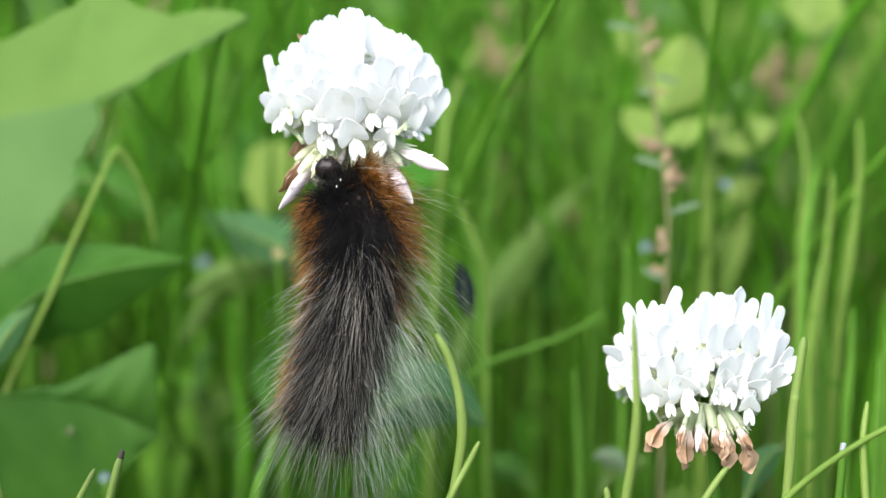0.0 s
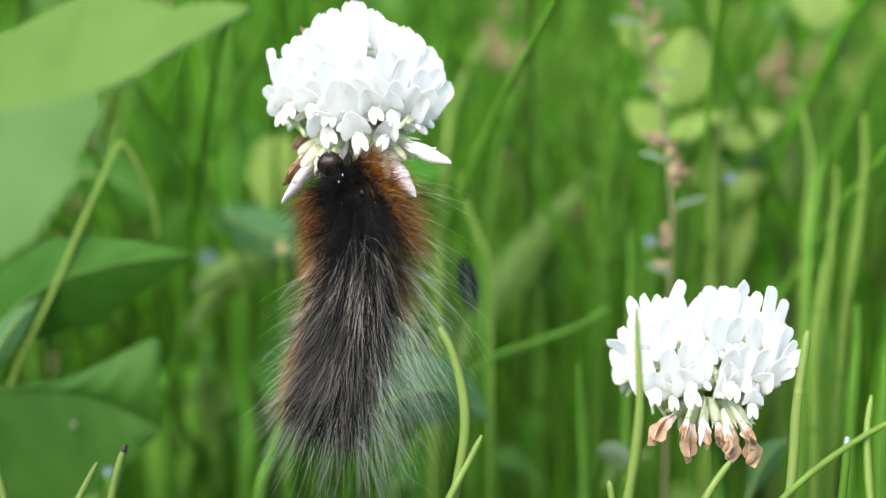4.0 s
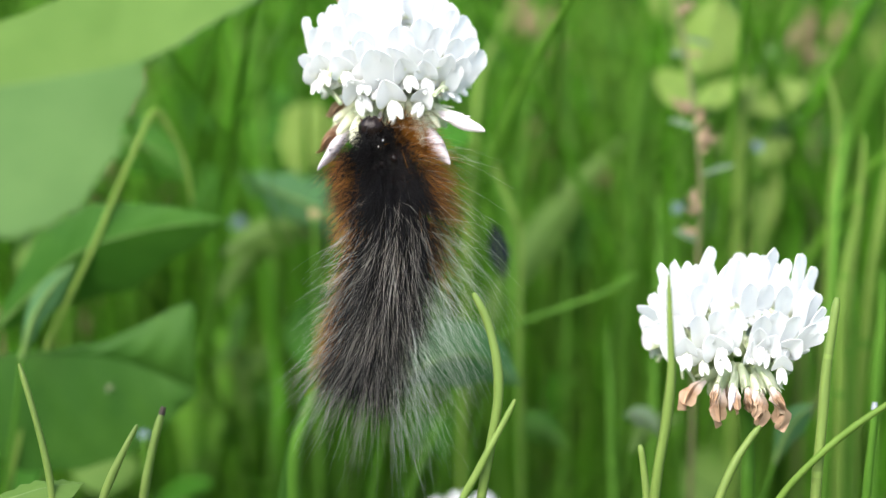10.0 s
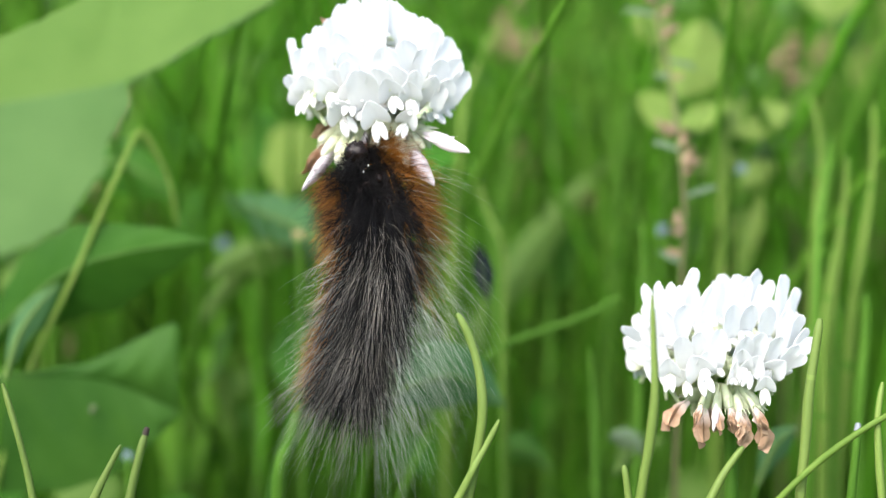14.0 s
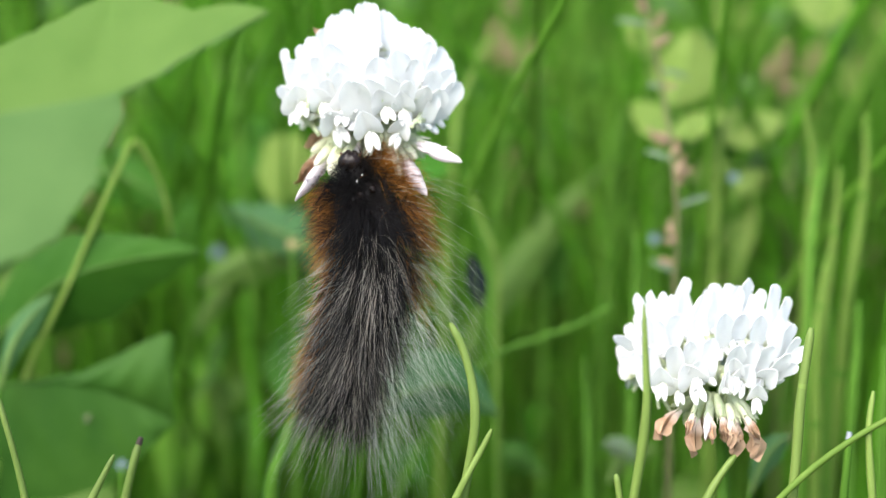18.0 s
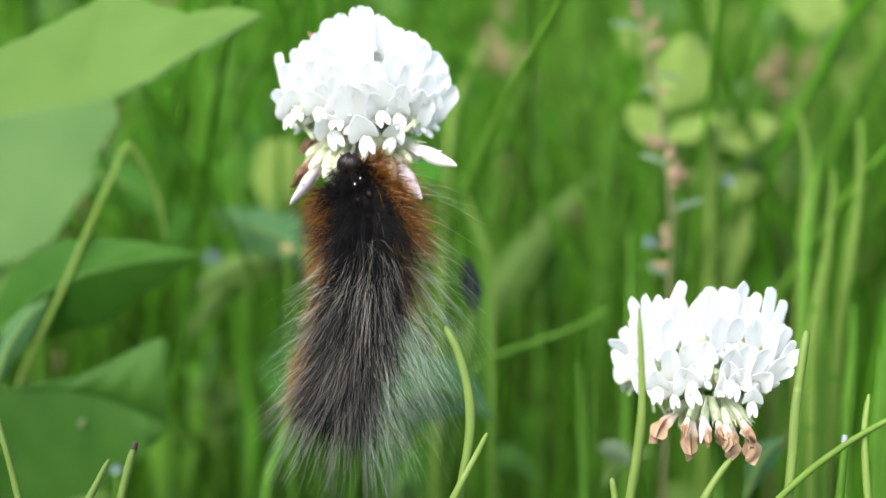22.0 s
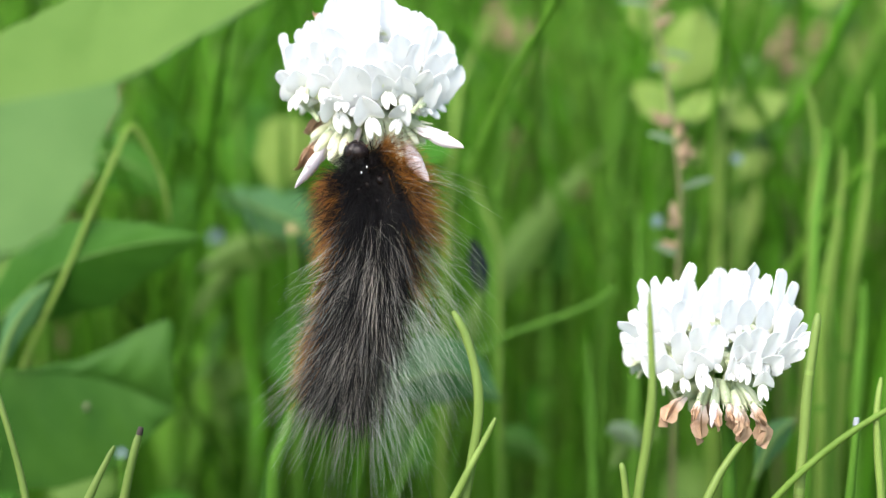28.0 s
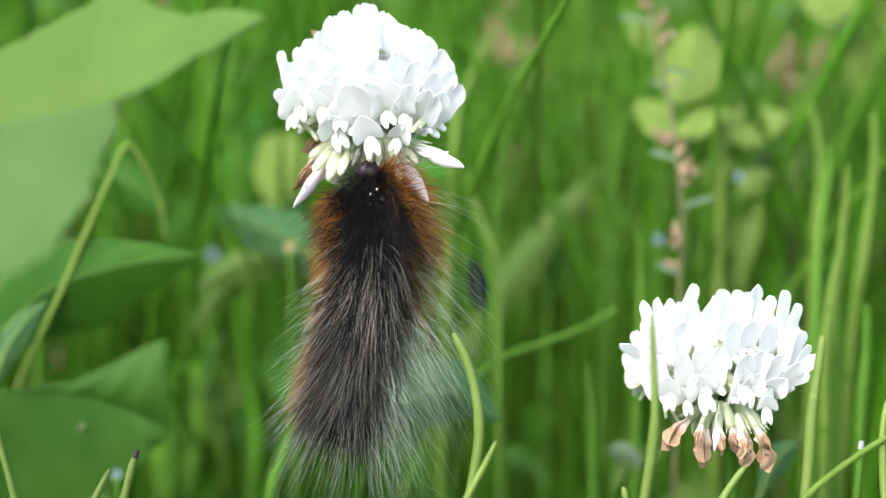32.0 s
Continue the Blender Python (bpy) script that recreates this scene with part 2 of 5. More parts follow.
# ---- clover ----
def petal_sheet(bm, length, width, lift, cup, start, tip=0.25, rows=6, cols=4):
    """A cupped petal along +x that lifts towards its tip."""
    grid = []
    for i in range(rows + 1):
        t = i / rows
        t = 1 - (1 - t) ** 1.7
        grow = min(1, t / 0.6)
        w = width * (0.4 + 0.6 * grow * grow * (3 - 2 * grow)) * (1 if t < 1 - tip else max(0.1, math.sqrt(max(0, 1 - ((t - 1 + tip) / tip) ** 2))))
        line = []
        for j in range(cols + 1):
            s = 2 * j / cols - 1
            line.append(bm.verts.new((start + length * t, s * w / 2, lift * t * t + cup * (s * s) * w - 0.02 * width)))
        grid.append(line)
    for i in range(rows):
        for j in range(cols):
            bm.faces.new((grid[i][j], grid[i + 1][j], grid[i + 1][j + 1], grid[i][j + 1]))


MM = 0.001


def club(bm, length, wide, deep, start, bend):
    """A closed, rounded, slightly flattened lobe along +x."""
    rows, sides, rings = 9, 8, []
    for i in range(rows):
        t = 1 - (1 - i / (rows - 1)) ** 1.5
        r = (0.45 + 0.55 * min(1, t / 0.55)) * math.sqrt(max(0.003, 1 - max(0, (t - 0.6) / 0.4) ** 2.2))
        rings.append([bm.verts.new((start + length * t, wide * r * math.cos(k * math.tau / sides), deep * r * math.sin(k * math.tau / sides) + bend * t * t)) for k in range(sides)])
    for a, b in zip(rings, rings[1:]):
        for k in range(sides):
            bm.faces.new((a[k], a[(k + 1) % sides], b[(k + 1) % sides], b[k]))
    bm.faces.new(rings[-1])


def bent_petal(bm, length, width, start, curl, notch=0.0, fold=0.15, taper=0.3, broadest=0.42, rows=14, cols=6):
    """A standard petal: a narrow claw along +x that turns up by curl degrees into a broad blade, folded along its middle."""
    grid = []
    x, z = start, 0.0
    tip = 1 - 0.56 * width * (1 - taper * 0.7) / length
    for i in range(rows + 1):
        t = 1 - (1 - i / rows) ** 1.8
        grow = min(1, t / broadest)
        w = width * (0.4 + 0.6 * grow * grow * (3 - 2 * grow)) * (1 - taper * max(0, (t - 0.5) / 0.5)) * max(0.06, 1 - max(0, (t - tip) / (1 - tip)) ** 2) ** 0.5
        a = radians(curl) * min(1, max(0, (t - 0.12) / 0.3)) - radians(14) * max(0, (t - 0.6) / 0.4)
        row = []
        for j in range(cols + 1):
            s = 2 * j / cols - 1
            dip = notch * math.exp(-(s / 0.3) ** 2) * max(0, (t - 0.75) / 0.25)
            c = -fold * w * abs(s)
            row.append(bm.verts.new((x - math.cos(a) * dip - math.sin(a) * c, s * w / 2, z - math.sin(a) * dip + math.cos(a) * c)))
        grid.append(row)
        ahead = 1 - (1 - min(1, (i + 1) / rows)) ** 1.8 - t
        x += math.cos(a) * length * ahead
        z += math.sin(a) * length * ahead
    for i in range(rows):
        for j in range(cols):
            bm.faces.new((grid[i][j], grid[i + 1][j], grid[i + 1][j + 1], grid[i][j + 1]))
    thicken(bm, 0.12 * MM)


# length, width, curl, notch, fold, taper and broadest share of each standard petal; reach, width, depth and spread of its wings
BANNERS = {
    "tall": (8.2, 3.0, 66, 0.4, 0.1, 0.0, 0.55, 3.4, 0.7, 0.5, 0.28),
    "broad": (8.0, 3.9, 60, 0.4, 0.08, 0.0, 0.55, 3.2, 0.75, 0.5, 0.3),
    "finger": (8.8, 2.6, 24, 0.2, 0.08, 0.0, 0.6, 4.2, 0.7, 0.5, 0.16),
    "pointed": (8.6, 3.9, 40, 0.0, 0.1, 0.7, 0.45, 3.4, 0.7, 0.5, 0.22),
    "face": (4.9, 4.8, 74, 0.35, 0.16, 0.45, 0.36, 3.4, 0.72, 0.5, 0.17),
    "hood": (5.6, 2.9, 40, 0.0, 0.5, 0.8, 0.4, 2.6, 0.6, 0.5, 0.1),
}


def floret_mesh(kind):
    """kind: one of BANNERS, or spent, drooping or withered. Along +x, the standard petal on +z."""
    bm = bmesh.new()
    if kind in BANNERS:
        length, width, curl, notch, fold, taper, broadest, reach, wide, deep, spread = BANNERS[kind]
        bent_petal(bm, length * MM, width * MM, 2.6 * MM, curl, notch * MM, fold, taper, broadest)
        seed = len(kind) + width
        for v in bm.verts:
            out = max(0, (v.co.length / MM - 4.0) / 5)
            wave = noise.noise((v.co.y * 600, v.co.z * 300 + v.co.x * 200, seed)) * 0.5 * MM * out
            v.co += Vector((math.sin(radians(curl)), 0, -math.cos(radians(curl)))) * wave + Vector((0, 0.25 * MM * out * noise.noise((v.co.z * 400 + v.co.x * 300, seed, 1.0)), 0))
        for s in (-1, 1):
            sub = bmesh.new()
            club(sub, reach * MM, wide * MM, deep * MM, 3.0 * MM, (-2.0 if kind == "face" else -0.9) * MM)
            for v in sub.verts:
                v.co.y += s * (0.2 * MM + (v.co.x - 3.2 * MM) * spread)
                v.co.z -= 0.15 * MM
            join(bm, sub)
        sub = bmesh.new()
        club(sub, 2.4 * MM, 0.38 * MM, 0.38 * MM, 3.0 * MM, -0.5 * MM)
        join(bm, sub)
    elif kind == "spent":
        club(bm, 5.2 * MM, 0.7 * MM, 0.6 * MM, 3.2 * MM, -0.6 * MM)
    elif kind == "drooping":
        club(bm, 6.4 * MM, 1.15 * MM, 0.85 * MM, 3.2 * MM, -0.3 * MM)
        for v in bm.verts:
            t = max(0, (v.co.x / MM - 6.5) / 3.1)
            v.co.y *= 1 - 0.72 * t
            v.co.z *= 1 - 0.5 * t
            v.co.z += 0.25 * MM * noise.noise((v.co.x * 500, v.co.y * 900, 4.0))
        sub = bmesh.new()
        petal_sheet(sub, 4.2 * MM, 2.2 * MM, 0.9 * MM, -0.3, 3.2 * MM, 0.5, 6, 4)
        thicken(sub, 0.1 * MM)
        join(bm, sub)
    else:
        petal_sheet(bm, 6.4 * MM, 3.3 * MM, -0.8 * MM, -0.4, 3.2 * MM, 0.6, 12, 8)
        for v in bm.verts:
            v.co.y *= 1 - 0.6 * max(0, (v.co.x / MM - 5.5) / 4.1)
        for v in bm.verts:
            t = v.co.x / (9.6 * MM)
            v.co.z += (2.1 * noise.noise((v.co.x * 480, v.co.y * 1200, 3.0)) + 1.1 * noise.noise((v.co.x * 900, v.co.y * 2300, 8.0))) * t * MM
            v.co.x += 1.5 * MM * noise.noise((v.co.y * 1900, 2.0, 7.0)) * t
            v.co.y += (2.0 * noise.noise((v.co.x * 350, 5.0, v.co.y * 300)) + 0.9 * noise.noise((v.co.x * 1100, 2.0, 1.0))) * t * MM
        thicken(bm, 0.1 * MM)
        for s in (-1, 1):
            sub = bmesh.new()
            petal_sheet(sub, (3.6 + 0.5 * s) * MM, 1.3 * MM, -1.3 * MM, 0.6, 4.4 * MM, 0.6, 6, 4)
            thicken(sub, 0.1 * MM)
            for v in sub.verts:
                t = (v.co.x / MM - 3.2) / 5
                v.co.z -= 0.4 * MM
                v.co.y += s * (0.2 + 0.5 * t) * MM
            join(bm, sub)
    return bm


def join(bm, other):
    mesh = bpy.data.meshes.new("joined")
    other.to_mesh(mesh)
    other.free()
    bm.from_mesh(mesh)
    bpy.data.meshes.remove(mesh)


def thicken(bm, depth):
    bm.normal_update()
    bmesh.ops.solidify(bm, geom=bm.faces[:], thickness=depth)


def calyx_mesh(widths):
    bm = bmesh.new()
    line = [Vector((x * MM, 0, 0)) for x in (0.2, 1.5, 2.6, 3.4, 4.2)]
    tube(bm, line, lambda t: widths[round(t * 4)] * MM, 7)
    for k in range(5):
        a = k * math.tau / 5
        sub = bmesh.new()
        tip = Vector((5.3 * MM, 0.95 * MM * math.cos(a), 0.95 * MM * math.sin(a)))
        root = Vector((4.0 * MM, 0.62 * MM * math.cos(a), 0.62 * MM * math.sin(a)))
        tube(sub, [root, root.lerp(tip, 0.5), tip], lambda t: (0.2 - 0.17 * t) * MM, 4)
        join(bm, sub)
    return bm


def shared(name, bm, mat):
    mesh = bpy.data.meshes.new(name)
    bm.to_mesh(mesh)
    bm.free()
    for face in mesh.polygons:
        face.use_smooth = True
    mesh.set_sharp_from_angle(angle=radians(60))
    mesh.materials.append(mat)
    return mesh


TALL, BROAD, FINGER, POINTED, FACE, HOOD = (shared("floret", floret_mesh(k), PETAL) for k in BANNERS)
CURL = {mesh: radians(BANNERS[k][2]) for mesh, k in zip((TALL, BROAD, FINGER, POINTED, FACE, HOOD), BANNERS)}
PINKISH, WITHERED = shared("floret", floret_mesh("drooping"), PETAL_PINK), shared("floret", floret_mesh("withered"), PETAL_BROWN)
SPENT = shared("floret", floret_mesh("spent"), PETAL_CREAM)
CALYX_MESH, CALYX_FULL = (shared("calyx", calyx_mesh(w), CALYX) for w in ((0.3, 0.34, 0.62, 0.72, 0.7), (0.5, 0.74, 0.86, 0.88, 0.8)))


def add_floret(clover, mesh, root, along, up, size=1.0, calyx_size=1.0, stalk=0.0):
    along, up = Vector(along).normalized(), Vector(up)
    side = up.cross(along).normalized()
    up = along.cross(side)
    m = Matrix((along, side, up)).transposed().to_4x4()
    ob = new("floret", mesh)
    ob.parent = clover
    ob.matrix_basis = Matrix.Translation(root) @ m @ Matrix.Scale(size, 4)
    calyx = new("calyx", CALYX_MESH)
    calyx.parent = ob
    calyx.matrix_basis = Matrix.Translation((-stalk, 0, 0)) @ Matrix.Diagonal(((stalk + 4.1 * MM) / (6.0 * MM) if stalk else calyx_size, calyx_size, calyx_size, 1))
    return ob


def place_floret(clover, mesh, tip, blade, outward, size, heart):
    """Sets a floret so that its standard petal ends at tip, its blade runs along blade and its wings face outward."""
    blade = blade.normalized()
    outward = (outward - blade * outward.dot(blade)).normalized()
    c = CURL[mesh]
    along = blade * math.cos(c) + outward * math.sin(c)
    up = blade * math.sin(c) - outward * math.cos(c)
    end = max((v.co for v in mesh.vertices), key=lambda q: q.x * math.cos(c) + q.z * math.sin(c))
    root = tip - (along * end.x + up * end.z) * size
    return add_floret(clover, mesh, root, along, up, size, 1.0, max(0.5 * MM, (root - heart).length * 0.8))


def clover_flower(heart, stalk, label, seed, dome, florets, hanging, lean=(0, 0, 1), droop=46, hang=(0.7, 2.6), slim=1.0, short=1.0):
    """A clover head round heart on a stalk. dome: half width, height, drop and depth in mm; florets: across, up (mm), tilt, size and kind,
    told for one half of the dome and answered on the other; hanging: withered florets."""
    rng = random.Random(seed)
    foot = stalk[-1]
    clover = thing("white_clover", (foot[0], foot[1], 0), label, "flower", "clover flowers")
    heart = Vector(heart) - clover.location
    line = curve_through(local(stalk, clover.location), 6)
    part("stem", tube(bmesh.new(), line, lambda t: (0.75 + 0.35 * t) * MM, 9), STEM, clover)
    core = bmesh.new()
    bmesh.ops.create_uvsphere(core, u_segments=12, v_segments=8, radius=1.7 * MM)
    bmesh.ops.translate(core, verts=core.verts, vec=heart)
    part("receptacle", core, CALYX, clover)
    axis = Vector(lean).normalized()
    turn = Vector((0, 0, 1)).rotation_difference(axis).to_matrix()
    wide, tall, drop, deep, rise = dome
    for facing in (-1, 1):
        for x, z, tilt, size, mesh in florets:
            tilt, size = tilt + rng.gauss(0, 13 if mesh is FACE else 5), size * rng.uniform(0.86, 1.08)
            if facing > 0:
                x, z = x + rng.gauss(0, 0.8), z - 1.2 + rng.gauss(0, 0.5)
            y = deep * math.sqrt(max(0, 1 - (x / wide) ** 2 - (z / (tall if z > 0 else drop)) ** 2))
            if facing > 0 and y < 0.3 * deep:
                continue
            tip = Vector((x, facing * y, z + rise)) * MM
            blade = Vector((math.sin(radians(tilt)), facing * (0.12 + 0.38 * y / deep) + rng.gauss(0, 0.14), math.cos(radians(tilt))))
            outward = Vector((x * 0.3 + rng.gauss(0, 1.4), facing * (y + 4), 1.5))
            tip.y *= rng.uniform(0.84, 1.06)
            ob = place_floret(clover, mesh, heart + tip, blade, outward, size, heart)
            ob.scale.y *= slim * rng.uniform(0.88, 1.08)
    for k in range(droop):
        a = k * 2.39996 + 0.4
        d = turn @ Vector((math.cos(a), math.sin(a), -rng.uniform(*hang)))
        ob = add_floret(clover, SPENT, heart + turn @ Vector((math.cos(a) * 2.6, math.sin(a) * 2.6, -1.4)) * MM, d, axis, rng.uniform(0.75, 1.05) * short, 1.3)
        ob.children[0].data = CALYX_FULL
    for root, tip, mesh, size, *broad in hanging:
        r, t = Vector(root) - clover.location, Vector(tip) - clover.location
        ob = add_floret(clover, mesh, r, t - r, (rng.uniform(-0.9, 0.9), rng.uniform(-0.9, 0.2), 0.8), (t - r).length / (9.6 * MM) * size)
        ob.scale.y *= broad[0] if broad else 1
        if mesh in (WITHERED, SPENT):
            ob.children[0].data = CALYX_FULL
            ob.children[0].matrix_basis = Matrix.Diagonal((1.15, 0.95, 0.95, 1)) if mesh == SPENT else Matrix.Diagonal((0.95, 1.15, 1.15, 1))
    return clover


clover_flower((-0.01262, 0.01181, 0.12071), [(-0.01248, 0.01305, 0.11913), (-0.01334, 0.01550, 0.10997), (-0.01595, 0.01443, 0.09525), (-0.02189, 0.01214, 0.08227), (-0.02484, 0.01036, 0.07394), (-0.02673, 0.00902, 0.06630), (-0.0268, 0.012, 0.035), (-0.031, 0.014, -0.002)],
    "round white clover head with drooping pinkish lower florets", 3, (12.6, 11.2, 9.0, 10.5, 1.0),
    [(-11.2, 6.8, -8, 1, TALL), (-9.7, 5.8, 2, 0.9, TALL), (-11.7, 2.2, -35, 0.75, TALL), (-8.6, 7.6, -12, 0.95, TALL), (-7.4, 8.6, -8, 0.95, TALL), (-6.0, 9.6, -12, 0.85, TALL), (-4.6, 11.3, -14, 1.1, BROAD), (-2.8, 11.9, -5, 1, TALL), (-1.1, 12.8, -4, 1.1, BROAD), (0.5, 12.7, 5, 1, TALL), (2.4, 11.7, 10, 1.1, BROAD), (3.9, 10.4, 5, 0.8, FINGER), (4.8, 10.1, 14, 0.8, FINGER), (6.5, 9.5, 14, 1.1, BROAD), (8, 8, 16, 0.9, TALL), (9.6, 7, 16, 1, TALL), (10.9, 4.4, 24, 0.95, TALL), (11.9, 2.6, 32, 1, TALL)]
     + [(-2.3, 9.6, -4, 1, BROAD), (0.2, 10.4, 0, 1, TALL), (-4.6, 8.1, -8, 1, BROAD), (-6.5, 6.3, -10, 1, TALL), (4.3, 7.2, 8, 1.05, BROAD), (1.8, 6.4, 3, 1.05, BROAD), (-0.8, 6.8, -2, 1.1, BROAD), (-3.3, 5.9, -5, 1.05, BROAD), (6.5, 6, 12, 1, TALL), (8.6, 4.6, 18, 1, TALL), (-7.9, 4.4, -14, 1, TALL), (-5.3, 3.5, -8, 1, TALL), (-1.8, 3.7, -4, 1.05, BROAD), (0.6, 3.9, 0, 1.05, BROAD), (3, 4.1, 4, 1.05, BROAD), (5.4, 3.4, 8, 1, TALL), (7.7, 2.6, 16, 1, TALL), (9.6, 2.1, 24, 0.95, TALL)]
     + [(-3.5, 4.6, -3, 0.9, TALL), (-9.2, 2.6, -22, 0.8, FACE), (-2.9, 2.0, -6, 0.8, FACE), (1.4, 2.2, 2, 0.8, FACE), (4.4, 1.9, 8, 0.8, FACE), (8.9, 1.2, 20, 0.8, TALL), (5.0, -1.6, 30, 0.8, FACE), (-7.1, 2.4, -16, 0.85, FACE), (-10.6, 1.2, -30, 0.8, FACE), (-5.2, -0.5, -14, 0.95, FACE), (-0.6, -0.4, 0, 1.05, FACE)],
    [((-0.01714, 0.01180, 0.12809), (-0.01979, 0.01180, 0.13147), WITHERED, 1.0, 0.7), ((-0.01038, 0.00831, 0.11817), (-0.00035, 0.00310, 0.11453), PINKISH, 1.0, 0.82), ((-0.01078, 0.00875, 0.11775), (-0.00485, 0.00137, 0.11047), PINKISH, 1.0, 0.9), ((-0.01521, 0.00832, 0.11819), (-0.02201, 0.00224, 0.10963), PINKISH, 1.0, 0.55),
     ((-0.01457, 0.00981, 0.11800), (-0.02237, 0.00571, 0.11206), WITHERED, 1.0, 0.6), ((-0.01500, 0.01093, 0.11862), (-0.02201, 0.00763, 0.11717), WITHERED, 0.9, 0.6), ((-0.01145, 0.00732, 0.11830), (-0.01096, 0.00401, 0.11391), PINKISH, 0.7),
     ((-0.01330, 0.00732, 0.11830), (-0.01499, 0.00388, 0.11320), PINKISH, 0.75), ((-0.01016, 0.00835, 0.11839), (-0.00547, 0.00413, 0.11462), SPENT, 1.0), ((-0.01016, 0.00835, 0.11839), (-0.00968, 0.00287, 0.11319), SPENT, 1.0),
     ((-0.01501, 0.00994, 0.11874), (-0.01981, 0.00292, 0.11350), SPENT, 1.0), ((-0.01390, 0.00894, 0.11886), (-0.01642, 0.00138, 0.11342), SPENT, 1.0), ((-0.01435, 0.00894, 0.11886), (-0.01834, 0.00175, 0.11264), SPENT, 1.0), ((-0.01150, 0.00840, 0.11869), (-0.01086, 0.00203, 0.11419), SPENT, 1.0), ((-0.01090, 0.00840, 0.11869), (-0.00746, 0.00165, 0.11204), SPENT, 1.0), ((-0.01224, 0.00843, 0.11884), (-0.01218, 0.00123, 0.11540), SPENT, 1.0), ((-0.01456, 0.00994, 0.11874), (-0.01902, 0.00401, 0.11393), SPENT, 1.0), ((-0.01419, 0.00994, 0.11874), (-0.01776, 0.00197, 0.11386), SPENT, 1.0),
     ((-0.01456, 0.00994, 0.11874), (-0.02079, 0.00526, 0.11525), SPENT, 1.0), ((-0.01078, 0.00888, 0.11848), (-0.00837, 0.00289, 0.11333), SPENT, 1.0), ((-0.01041, 0.00888, 0.11848), (-0.00679, 0.00401, 0.11390), SPENT, 1.0)], lean=(-0.02, -0.12, 1), droop=50, hang=(0.9, 3.0), slim=0.9)
